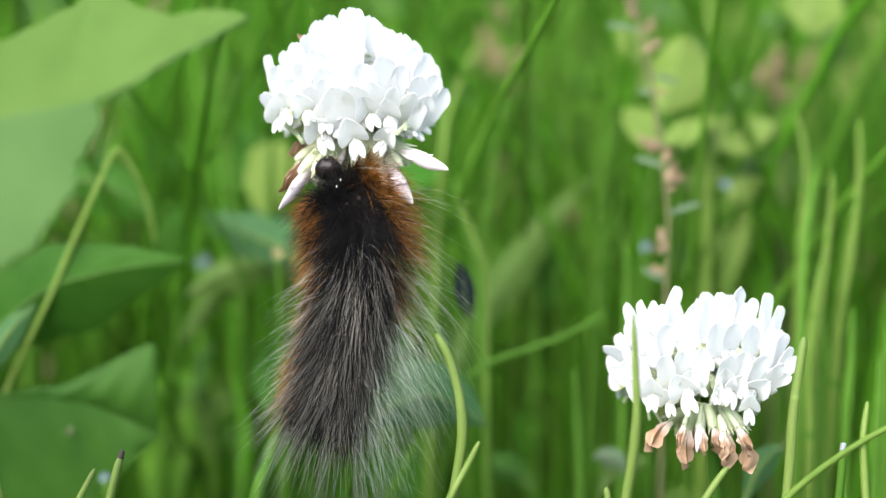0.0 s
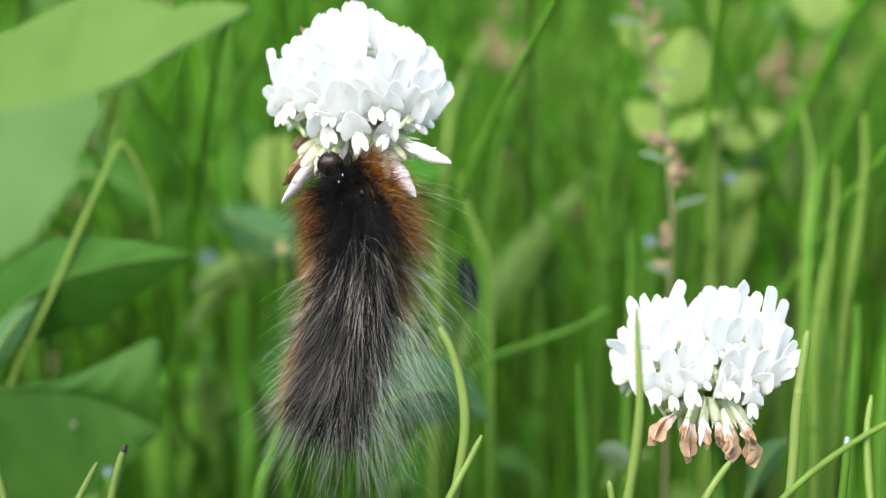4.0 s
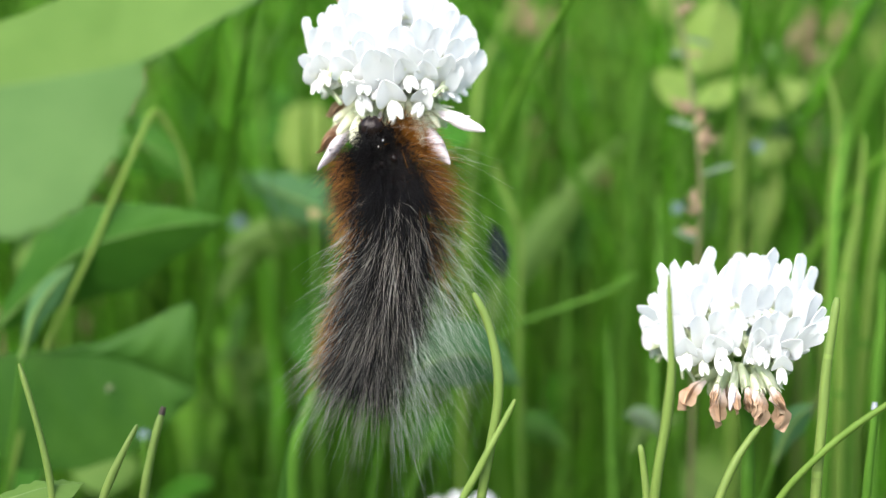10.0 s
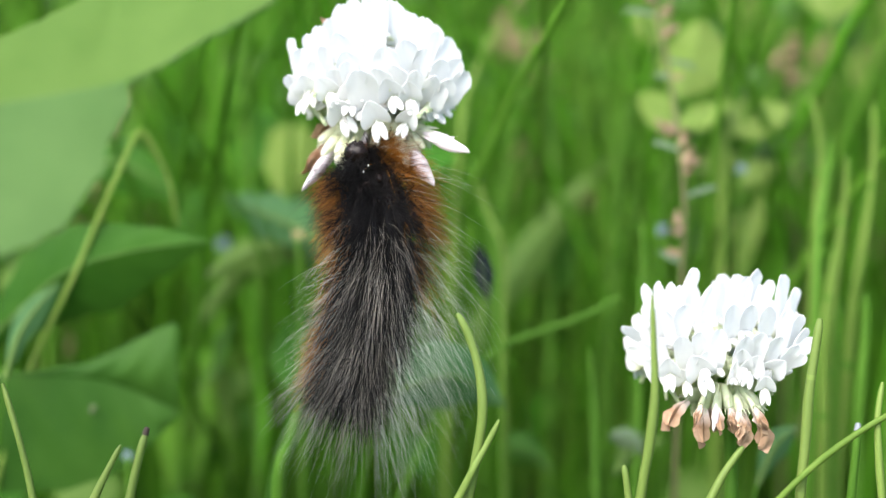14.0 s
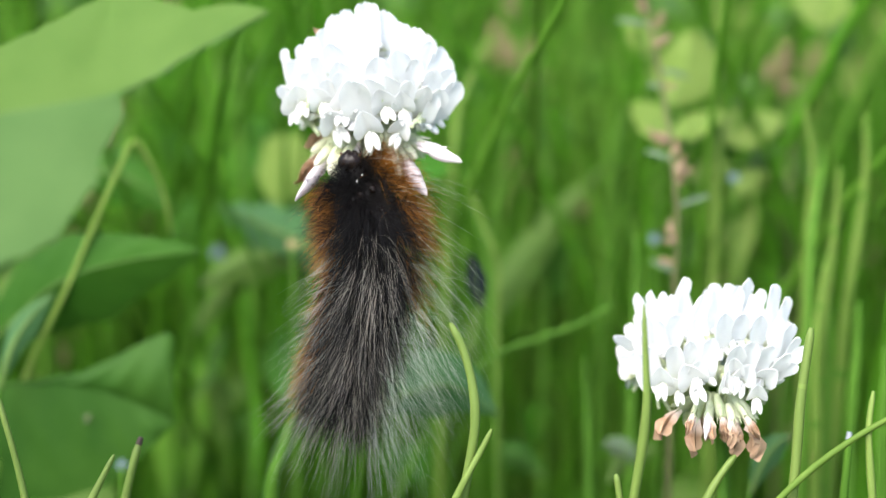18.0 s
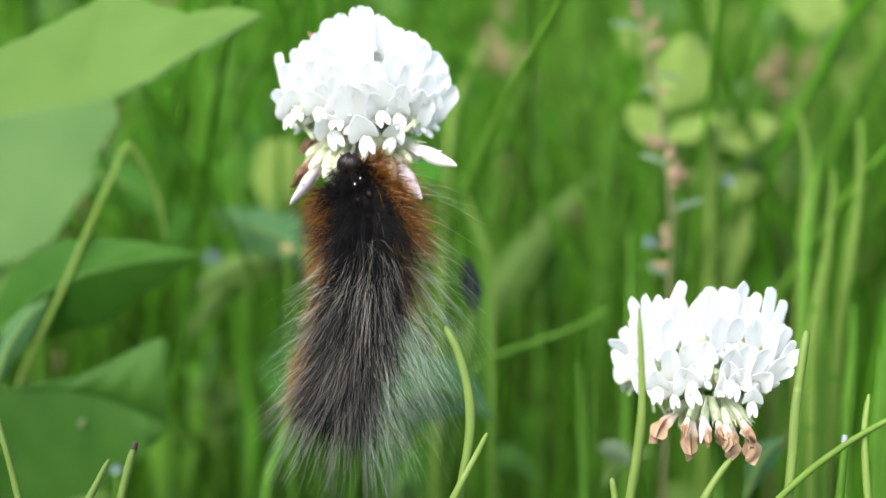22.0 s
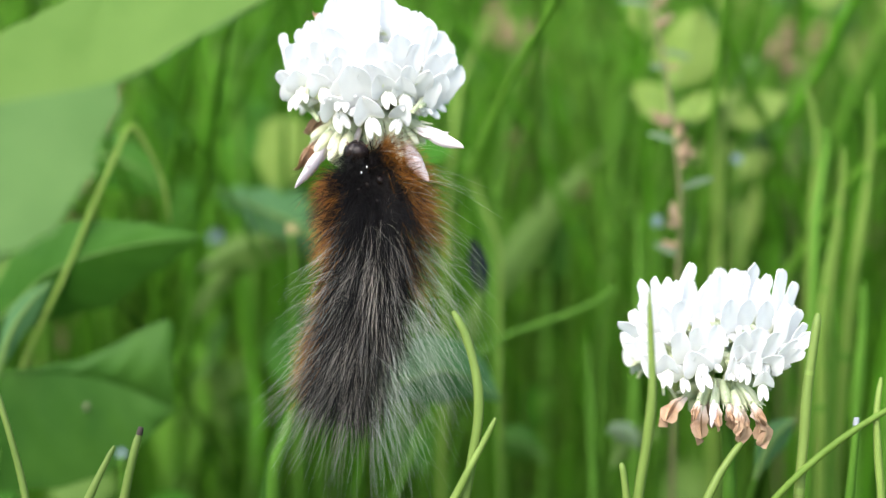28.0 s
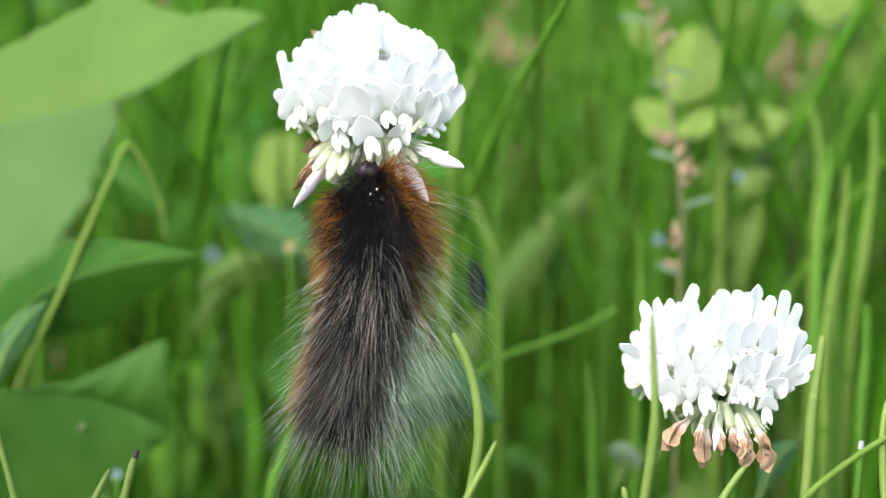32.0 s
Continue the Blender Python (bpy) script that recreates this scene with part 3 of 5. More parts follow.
clover_flower((0.03245, 0.00272, 0.08642), [(0.03267, 0.00305, 0.08541), (0.03369, 0.00394, 0.07898), (0.03435, 0.00360, 0.07126), (0.03449, 0.00324, 0.06347), (0.0365, 0.010, 0.03), (0.037, 0.012, -0.002)],
    "broad white clover head with brown withered florets beneath", 12, (13.2, 10.6, 8.0, 11.0, 1.5),
    [(-10, 9.4, -6, 1, FINGER), (-8.1, 9.7, -4, 1, FINGER), (-6.6, 9.6, -4, 0.9, FINGER), (-5.6, 9.5, 2, 0.9, FINGER), (-3.7, 11.5, 3, 1.1, FINGER), (-2, 9.9, 4, 1, POINTED), (-0.5, 10.3, -8, 1.05, POINTED), (1.7, 10.7, -4, 1, FINGER), (3.1, 10.4, -2, 0.95, TALL), (4.3, 11.4, 4, 1.05, TALL), (6.2, 9.9, 4, 0.95, FINGER), (7.7, 10.6, 2, 1.05, FINGER), (9.5, 8.9, 6, 1, FINGER), (-12.9, 3.8, -50, 0.9, FINGER), (-12.7, 1.5, -72, 0.95, FINGER), (-10.9, 5.8, -24, 0.85, FINGER), (9.7, 6.1, 12, 0.9, FINGER), (11.3, 3.1, 42, 0.95, FINGER)]
     + [(10.2, 4.6, 28, 0.85, FINGER), (9.9, 1.5, 62, 0.9, FINGER), (-9.2, 7, -10, 0.95, TALL), (-5.3, 7.9, 0, 1, TALL), (0.2, 8.2, 0, 1, TALL), (-3.3, 7.5, -3, 1, POINTED), (2.7, 8.2, 3, 1, TALL), (4.9, 7.8, 6, 1, TALL), (7.8, 7.2, 10, 1, FINGER), (-7.7, 7, -6, 0.9, FINGER), (-11.2, 2.7, -35, 0.9, TALL), (-9.2, 3.7, -20, 0.9, TALL), (-6.2, 4.4, -8, 1, TALL), (-4, 5, -4, 0.95, TALL), (-1.5, 5.5, 0, 1, TALL), (1.6, 4.9, 5, 1, TALL), (3.8, 5.1, 10, 0.95, TALL), (6.3, 4.5, 16, 0.95, TALL)]
     + [(8.6, 3.2, 30, 0.9, TALL), (-7.9, 1.8, -16, 0.95, FACE), (-5, 2.3, -6, 0.95, FACE), (-3, 3, -4, 0.8, FACE), (1.4, 3, 6, 0.85, FACE), (3.6, 2, 10, 0.9, FACE), (7, 1.1, 26, 0.9, FACE), (-10.5, 0.7, -34, 0.9, FACE), (0.6, 1.8, 0, 1, HOOD), (-6.3, 0.2, -12, 0.75, FACE), (4.4, -0.3, 14, 0.75, FACE)],
    [((0.03053, -0.00100, 0.08461), (0.02330, -0.00400, 0.08130), WITHERED, 1, 0.85), ((0.03054, -0.00300, 0.08546), (0.02751, -0.00700, 0.07880), WITHERED, 1, 0.8), ((0.03119, -0.00450, 0.08587), (0.03001, -0.00850, 0.07962), PINKISH, 0.85, 0.7), ((0.03203, -0.00350, 0.08559), (0.03355, -0.00700, 0.07900), WITHERED, 1, 0.9), ((0.03374, -0.00300, 0.08523), (0.03600, -0.00650, 0.07840), WITHERED, 1, 0.75), ((0.03402, -0.00350, 0.08558), (0.03900, -0.00600, 0.07850), WITHERED, 1.02, 0.95), ((0.03124, -0.00200, 0.08548), (0.02946, -0.00400, 0.07927), WITHERED, 0.95, 0.8), ((0.03295, -0.00100, 0.08520), (0.03494, -0.00300, 0.07894), WITHERED, 0.95, 0.8), ((0.03139, -0.00450, 0.08472), (0.03038, -0.00850, 0.08054), WITHERED, 0.95, 0.7), ((0.03334, -0.00450, 0.08442), (0.03444, -0.00850, 0.08024), WITHERED, 1, 0.75), ((0.03448, -0.00450, 0.08471), (0.03697, -0.00850, 0.08113), WITHERED, 1, 0.7), ((0.02959, -0.00450, 0.08472), (0.02773, -0.00850, 0.08173), WITHERED, 0.95, 0.7), ((0.03248, -0.00450, 0.08427), (0.03243, -0.00850, 0.08113), WITHERED, 0.9, 0.6)], lean=(0.03, -0.12, 1), droop=16, hang=(1.2, 4.0), slim=0.76, short=0.62)
clover_flower((-0.00417, 0.04553, 0.03842), [(-0.00417, 0.04525, 0.03681), (-0.00387, 0.04539, 0.02613), (-0.003, 0.060, 0.02), (-0.003, 0.061, -0.002)],
    "white clover head half hidden among grass below", 23, (12.0, 11.0, 8.0, 11.0, 1.0),
    [(x, z, 2.2 * x, 1, kind) for z, reach, kind in ((10.2, 4, BROAD), (8, 8, TALL), (4.5, 10, TALL), (1, 11, FACE)) for x in (-reach, -reach * 0.5, 0, reach * 0.5, reach)], [], lean=(0, -0.1, 1))


# ---- caterpillar ----
def strands(rng, count, site, reach, thick, steps=6, clump=1):
    """Verts and faces of many tapering, wavy hairs. site(rng) gives root, way, bend, share of length; hairs of a clump lean together."""
    verts, faces = [], []
    left = 0
    for _ in range(count):
        if left <= 0:
            root, way, bend, share = site(rng)
            left = rng.randint(1, clump)
            own_root, own_way = root, way
        else:
            scatter = Vector((rng.gauss(0, 1), rng.gauss(0, 1), rng.gauss(0, 1)))
            own_root = root + scatter * 0.35 * MM
            own_way = (way - scatter * 0.02 + Vector((rng.gauss(0, 0.07), rng.gauss(0, 0.07), rng.gauss(0, 0.07)))).normalized()
        left -= 1
        length = share * reach * rng.uniform(0.6, 1.15)
        wave = Vector((rng.gauss(0, 1), rng.gauss(0, 1), rng.gauss(0, 1))) * 0.15
        kink = Vector((rng.gauss(0, 1), rng.gauss(0, 1), rng.gauss(0, 1))) * 0.035
        turns, first = rng.uniform(4, 9), len(verts)
        side = own_way.cross(Vector((0.3, 0.5, 0.8))).normalized()
        other = own_way.cross(side).normalized()
        for i in range(steps + 1):
            t = i / steps
            c = own_root + (own_way * t + bend * (t * t) + wave * (t * t * (1 - 0.6 * t)) + kink * (math.sin(turns * t) * t)) * length
            r = thick * (1 - 0.85 * t)
            for k in range(3):
                verts.append(c + (side * math.cos(k * 2.0944) + other * math.sin(k * 2.0944)) * r)
        for i in range(steps):
            for k in range(3):
                a, b = first + i * 3 + k, first + i * 3 + (k + 1) % 3
                faces.append((a, b, b + 3, a + 3))
    return verts, faces


SEGMENTS = {}


def build_caterpillar():
    spine = [(-0.01449, 0.00506, 0.11296), (-0.01210, 0.00372, 0.10937), (-0.01135, 0.00248, 0.10527), (-0.01172, 0.00140, 0.10026), (-0.01270, 0.00071, 0.09518), (-0.01399, 0.00030, 0.09001), (-0.01538, 0.00031, 0.08546), (-0.01610, 0.00058, 0.08294)]
    base = Vector((-0.01224, 0.01091, 0.09833))
    cat = thing("caterpillar", base, "hairy black caterpillar with rust-brown flanks and long pale hairs", "caterpillar")
    line = curve_through(local(spine, base), 10)
    count = 12
    rng = random.Random(7)
    sight = Vector((0, -1, 0.1)).normalized()
    for s in range(count):
        share = (s + 0.5) / count
        at = share * (len(line) - 1)
        i = int(at)
        centre = line[i].lerp(line[min(i + 1, len(line) - 1)], at - i)
        ahead = (line[min(i + 3, len(line) - 1)] - line[max(i - 3, 0)]).normalized()
        back = (sight - ahead * sight.dot(ahead)).normalized()
        right = ahead.cross(back).normalized()
        if right.x < 0:
            right = -right
        width = (3.2 + 1.15 * math.sin(math.pi * min(1, share * 0.85 + 0.12))) * MM
        if s == count - 1:
            width *= 0.8
        long_half = 2.15 * MM
        bm = bmesh.new()
        bmesh.ops.create_uvsphere(bm, u_segments=18, v_segments=10, radius=1)
        for v in bm.verts:
            x, y, z = v.co
            v.co = right * (x * width) + back * (y * width * 0.92) + ahead * (z * long_half)
        seg = part("segment", bm, SKIN, cat)
        seg.location = centre
        SEGMENTS[s] = seg
        fore = share < 0.3
        late = max(0, share - 0.75) / 0.25

        def site_for(low, high, sweep, droop, spread, extra=1.0):
            def site(r):
                a = radians(r.choice([low + (high - low) * q / 5 for q in range(6)]) + r.gauss(0, 7))
                n = right * math.sin(a) + back * math.cos(a)
                root = n * width * 0.93 + ahead * r.uniform(-0.7, 0.7) * long_half
                way = n + ahead * sweep + Vector((r.gauss(0, spread), r.gauss(0, spread), r.gauss(0, spread)))
                return root, way.normalized(), ahead * droop + Vector((0, 0, -0.15)), extra
            return site

        def tuft(name, number, mat, site, reach, thick, label):
            verts, faces = strands(rng, number, site, reach, thick, clump=3 if name in ("grey_tuft", "pale_tuft") else 1)
            from_arrays(name, verts, faces, mat, seg, label)

        if s == 0:
            tuft("black_tuft", 420, HAIR_BLACK, site_for(-100, 30, -0.5, 0.05, 0.35), 3.6 * MM, 0.05 * MM, "stiff black hair")
            tuft("rust_tuft", 560, HAIR_RUST, site_for(-125, -74, -0.3, 0.05, 0.4), 4.4 * MM, 0.036 * MM, "rust-brown hair")
            tuft("rust_tuft", 320, HAIR_RUST, site_for(50, 112, -0.6, 0.1, 0.4), 3.6 * MM, 0.034 * MM, "rust-brown hair")
        if s < 4:
            tuft("black_tuft", 75, HAIR_BLACK, site_for(-108, -62, -0.15, 0.1, 0.4), 6.2 * MM, 0.055 * MM, "stiff black hair")
            tuft("black_tuft", 40, HAIR_BLACK, site_for(52, 100, -0.1, 0.15, 0.4), 5.6 * MM, 0.05 * MM, "stiff black hair")
        if fore:
            tuft("black_tuft", 620, HAIR_BLACK, site_for(-78, 50, 0.15, 0.45, 0.62 - 0.1 * s), (2.3 + 0.5 * s) * MM, 0.04 * MM, "short black hair")
            tuft("rust_tuft", 460, HAIR_RUST, site_for(57, 112, -0.1, 0.35, 0.4), 5.0 * MM, 0.03 * MM, "rust-brown hair")
            tuft("rust_tuft", 450, HAIR_RUST, site_for(-118, -80, -0.05, 0.35, 0.42), 5.6 * MM, 0.03 * MM, "rust-brown hair")
            tuft("pale_tuft", 13, HAIR_PALE, site_for(56, 100, 0.45, 0.3, 0.3), 10.0 * MM, 0.022 * MM, "long pale hair")
            if s >= 2:
                tuft("black_tuft", 300, HAIR_BLACK, site_for(-70, 52, 0.6, 0.5, 0.3), 5.0 * MM, 0.042 * MM, "black hair")
                tuft("grey_tuft", 44 if s == 3 else 8, HAIR_GREY, site_for(-62, 58, 0.7, 0.3, 0.4), 6.0 * MM, 0.026 * MM, "long grey-tipped hair")
            tuft("black_tuft", 36, HAIR_BLACK, site_for(-105, -72, 0.1, 0.1, 0.35), 8.0 * MM, 0.03 * MM, "stiff black hair")
            tuft("black_tuft", 70, HAIR_BLACK, site_for(-110, 60, 0, 0.2, 0.45), 5.2 * MM, 0.03 * MM, "stiff black hair")
        else:
            tuft("black_tuft", (600, 540, 460)[max(0, s - 9)], HAIR_BLACK, site_for(-76, 56, 0.7, 0.5, 0.34), (4.6 - 0.4 * late) * MM, 0.045 * MM, "black hair")
            tuft("grey_tuft", int(100 + 70 * min(1, (share - 0.25) / 0.4) - 160 * late), HAIR_GREY, site_for(-84 + 30 * late, 58, 0.95 + 0.8 * late, 0.25, 0.27), (5.4 + 3.0 * share + 1.2 * late) * MM, (0.022 - 0.004 * late) * MM, "long grey-tipped hair")
            tuft("rust_tuft", (210, 90, 110, 100, 230, 280, 190, 60)[s - 4], HAIR_RUST, site_for(-118, -70, 0.2, 0.4, 0.28), 4.3 * MM, 0.04 * MM, "rust-brown hair")
            tuft("pale_tuft", 17 - int(11 * late), HAIR_PALE, site_for(-115, -50, 0.4 + 1.4 * late, 0.3, 0.32), 8.4 * MM, 0.02 * MM, "long pale hair")
            tuft("pale_tuft", (36, 50, 64, 64, 60, 56, 46, 30)[s - 4], HAIR_PALE, site_for(56, 112, 0.4 + late * 0.5, 0.35, 0.34), (12.5 - 1.0 * share) * MM, 0.022 * MM, "long whitish hair")
            if s >= 10:
                tuft("pale_tuft", 12, HAIR_PALE, site_for(-80, 80, 1.6, 0.3, 0.3), 9.0 * MM, 0.02 * MM, "long pale hair")
            if s in (4, 5):
                tuft("rust_tuft", 120, HAIR_RUST, site_for(60, 100, 0.2, 0.4, 0.3), 4.6 * MM, 0.036 * MM, "rust-brown hair")
        if s < 4:
            for turned in (-58, -30, -6, 18, 44):
                a = radians(turned + rng.uniform(-5, 5))
                n = right * math.sin(a) + back * math.cos(a)
                wart = bmesh.new()
                bmesh.ops.create_icosphere(wart, subdivisions=2, radius=rng.uniform(0.4, 0.6) * MM)
                for v in wart.verts:
                    v.co = v.co * (1 + 0.2 * noise.noise(v.co * 2500)) + n * width * 0.97
                part("wart", wart, HEAD, seg, "glossy black wart")
        if s < 3:
            for side in (-1, 1):
                leg = bmesh.new()
                tube(leg, [right * side * width * 0.5 - back * width * 0.7, right * side * width * 0.75 - back * width * 1.2 - ahead * 1.0 * MM,
                           right * side * width * 0.35 - back * width * 1.7 - ahead * 1.8 * MM], lambda t: (0.45 - 0.35 * t) * MM, 7)
                part("leg", leg, LEG, seg)
        elif s in (5, 6, 7, 8, 11):
            for side in (-1, 1):
                leg = bmesh.new()
                tube(leg, [right * side * width * 0.4 - back * width * 0.6, right * side * width * 0.45 - back * width * 1.1, right * side * width * 0.35 - back * width * 1.75],
                     lambda t: (0.95 - 0.25 * t) * MM, 9)
                part("proleg", leg, LEG, seg)
    # head
    head_at = Vector((-0.01489, 0.00158, 0.11456)) - base
    bm = bmesh.new()
    bmesh.ops.create_uvsphere(bm, u_segments=24, v_segments=14, radius=1)
    for v in bm.verts:
        cleft = 0.14 * math.exp(-(v.co.x / 0.16) ** 2) * max(0, v.co.z * 0.6 - v.co.y * 0.6)
        v.co = Vector((v.co.x * 1.7 * MM, v.co.y * 1.4 * MM, v.co.z * 1.5 * MM)) * (1 - cleft + 0.07 * noise.noise(v.co * 2.6))
    head = part("head", bm, HEAD, cat, "glossy black head capsule")
    head.location = head_at
    for side in (-1, 1):
        jaw = bmesh.new()
        tube(jaw, [Vector((side * 0.6, 0.6, 0.9)) * MM, Vector((side * 0.5, 0.9, 1.25)) * MM, Vector((side * 0.15, 1.0, 1.4)) * MM], lambda t: (0.35 - 0.2 * t) * MM, 7)
        part("jaw", jaw, HEAD, head)
        feeler = bmesh.new()
        tube(feeler, [Vector((side * 1.1, -0.2, 0.9)) * MM, Vector((side * 1.35, -0.3, 1.35)) * MM], lambda t: (0.15 - 0.08 * t) * MM, 6)
        part("feeler", feeler, LEG, head)
        speck = bmesh.new()
        bmesh.ops.create_icosphere(speck, subdivisions=1, radius=0.13 * MM)
        for v in speck.verts:
            v.co = Vector((v.co.x * 0.8, v.co.y * 0.6, v.co.z * 1.3)) + Vector((1.3 + side * 0.3, -2.3, -1.6 + side * 0.4)) * MM
        part("pale_wart", speck, SPECK, head)

    def bristles(r):
        n = Vector((r.gauss(0, 1), -abs(r.gauss(0, 0.8)), r.gauss(-0.7, 0.5))).normalized()
        return n * 1.6 * MM, (n + Vector((0, 0, -0.5))).normalized(), Vector((0, 0, -0.1)), 1.0
    verts, faces = strands(rng, 160, bristles, 2.6 * MM, 0.035 * MM)
    from_arrays("bristle_tuft", verts, faces, HAIR_BLACK, head, "stiff black bristles")
    return head


CAT_HEAD = build_caterpillar()


# ---- stems ----
def stem_thing(points, tip, foot, label, mat=STEM, name="horsetail_stem", group="green stems", nodes=0, end=None, grounded=True):
    """A slender stalk from its tip down to the ground; tip, foot: widths in mm."""
    pts = to_ground(points) if grounded else points
    base = pts[-1]
    stalk = thing(name, (base[0], base[1], 0), label, "stem", group)
    line = curve_through(local(pts, stalk.location), 7)
    cut = len(line) - 1

    def radius(t):
        return (tip + (foot - tip) * min(1, t * 5)) * 0.46 * MM * (0.6 + 0.4 * min(1, t * 40)) * (1 + 0.03 * math.sin(t * 40))
    part("stalk", tube(bmesh.new(), line, radius, 9), mat, stalk)
    for k in range(nodes):
        i = int((0.14 + 0.2 * k) * cut)
        ring = bmesh.new()
        r = radius(i / cut)
        tube(ring, [line[i].lerp(line[i + 1], 0.2 * q) for q in range(6)], lambda t: r * (0.99 + 0.06 * math.sin(math.pi * t ** 0.6)), 9, False)
        part("sheath", ring, STEM_PALE if mat is STEM_PALE else STEM, stalk, "pale joint sheath" if mat is STEM_PALE else "green joint sheath")
    if end:
        cap = bmesh.new()
        r = radius(0.1) * 0.75
        way = (line[0] - line[1]).normalized()
        tube(cap, [line[0] - way * 0.3 * MM, line[0] + way * 0.25 * MM, line[0] + way * 0.7 * MM], lambda t: r * (1.1 - 0.25 * t), 8)
        part("tip", cap, end, stalk, "dark broken tip" if end is DARK_TIP else "pale papery tip")
    return stalk


SLENDER = "slender bright green stem rising out of the grass"
stem_thing([(-0.00189, -0.00977, 0.09625), (-0.00036, -0.01030, 0.09321), (0.00088, -0.01094, 0.08848), (0.00115, -0.01150, 0.08357), (0.00030, -0.01199, 0.07788), (-0.00077, -0.01249, 0.07218)], 1.0, 1.35, "curved bright green stem with a blunt tip", STEM_PALE)
stem_thing([(0.00324, -0.01254, 0.08343), (0.00184, -0.01302, 0.08069), (0.00016, -0.01355, 0.07766), (-0.00145, -0.01362, 0.07440), (-0.00322, -0.01369, 0.07113)], 0.7, 1.1, "thin yellowish green shoot leaning beside a thicker stem", STEM_PALE)
stem_thing([(0.02141, -0.01573, 0.09988), (0.02166, -0.01636, 0.09342), (0.02184, -0.01682, 0.08793), (0.02138, -0.01680, 0.08226), (0.02051, -0.01686, 0.07621), (0.02005, -0.01668, 0.07145)], 0.5, 1.35, "pale green stem standing close to a clover head", STEM_PALE)
stem_thing([(0.04286, -0.00890, 0.09539), (0.04230, -0.00956, 0.09166), (0.04156, -0.01034, 0.08608), (0.04120, -0.01103, 0.08046), (0.04072, -0.01165, 0.07406)], 1.1, 1.4, "straight green stem with a pale joint", STEM_PALE, nodes=2)
stem_thing([(0.05540, -0.01160, 0.08584), (0.05157, -0.01189, 0.08420), (0.04733, -0.01233, 0.08173), (0.04291, -0.01271, 0.07844), (0.03878, -0.01309, 0.07455), (0.03600, -0.01274, 0.07076)], 0.75, 0.95, "thin green stem leaning across its neighbours", STEM_OLIVE)
stem_thing([(0.05043, -0.01075, 0.08778), (0.04988, -0.01151, 0.08351), (0.05006, -0.01217, 0.07862), (0.05048, -0.01273, 0.07369)], 0.7, 1.1, SLENDER, STEM_PALE, nodes=1)
stem_thing([(0.04967, -0.00163, 0.07908), (0.04938, -0.00226, 0.07547), (0.04898, -0.00284, 0.07106)], 1.1, 1.3, "short green stem ending in a pale papery tip", STEM, end=PALE_TIP)
stem_thing([(0.01869, -0.01207, 0.07745), (0.01896, -0.01236, 0.07579), (0.01940, -0.01278, 0.07226)], 0.8, 1.1, "short green stem tip in the grass", STEM_PALE)
stem_thing([(0.03415, -0.00732, 0.07844), (0.03261, -0.00786, 0.07652), (0.03101, -0.00849, 0.07412), (0.02923, -0.00917, 0.07024)], 0.9, 1.2, "thin stem slanting under a clover head", STEM_PALE)
stem_thing([(-0.05811, -0.01176, 0.08785), (-0.05673, -0.01257, 0.08323), (-0.05547, -0.01323, 0.07834), (-0.05466, -0.01367, 0.07410), (-0.05424, -0.01393, 0.06978)], 0.8, 1.0, SLENDER, STEM_PALE)
stem_thing([(-0.04371, -0.01212, 0.08002), (-0.04491, -0.01252, 0.07774), (-0.04637, -0.01282, 0.07490), (-0.04793, -0.01315, 0.07134)], 0.6, 1.2, "short pointed green shoot", STEM_PALE)
stem_thing([(-0.04222, -0.00318, 0.07890), (-0.04311, -0.00371, 0.07587), (-0.04404, -0.00420, 0.07199), (-0.04470, -0.00448, 0.06864)], 1.1, 1.3, "broken green stem with a blackened tip", STEM_PALE, end=DARK_TIP)
stem_thing([(-0.04568, 0.04671, 0.09692), (-0.04636, 0.04580, 0.10327), (-0.04799, 0.04464, 0.10826), (-0.05037, 0.04379, 0.11203), (-0.05276, 0.04145, 0.10743), (-0.05583, 0.03921, 0.10047), (-0.05988, 0.03758, 0.09126), (-0.06255, 0.03662, 0.08581), (-0.06703, 0.03492, 0.07616)], 0.65, 0.85, "bent green grass stem folded over at its top", LEAF_YELLOW, "tall_grass")
stem_thing([(0.02290, 0.04338, 0.08667), (0.01768, 0.04286, 0.08377), (0.01115, 0.04244, 0.08138), (0.00507, 0.04254, 0.07904), (-0.00062, 0.04266, 0.07397)], 0.85, 1.0, "green stem lying slantwise among the grass", STEM, "tall_grass")
stem_thing([(-0.02384, 0.02910, 0.07768), (-0.02636, 0.02809, 0.07194), (-0.02888, 0.02678, 0.06456), (-0.03015, 0.02563, 0.05799)], 0.9, 1.4, "thick green stem behind the caterpillar", LEAF_MID, "tall_grass")
RUSH = "tall green rush stem with a tapering tip"
stem_thing([(0.05386, 0.05910, 0.11540), (0.05511, 0.05664, 0.10720), (0.05439, 0.05462, 0.09571), (0.05376, 0.05243, 0.08331), (0.05331, 0.05024, 0.07091)], 0.8, 1.8, RUSH, STEM_OLIVE, "rush_stem", "rushes", 2)
stem_thing([(0.06246, 0.05398, 0.11514), (0.06264, 0.05252, 0.10686), (0.06141, 0.05068, 0.09640), (0.05946, 0.04852, 0.08419), (0.05831, 0.04637, 0.07197)], 0.8, 1.8, RUSH, STEM_OLIVE, "rush_stem", "rushes", 2)
stem_thing([(0.05757, 0.04856, 0.10743), (0.05722, 0.04735, 0.10056), (0.05600, 0.04553, 0.09025), (0.05461, 0.04341, 0.07820), (0.05443, 0.04158, 0.06786)], 0.8, 1.7, RUSH, STEM_OLIVE, "rush_stem", "rushes", 2)
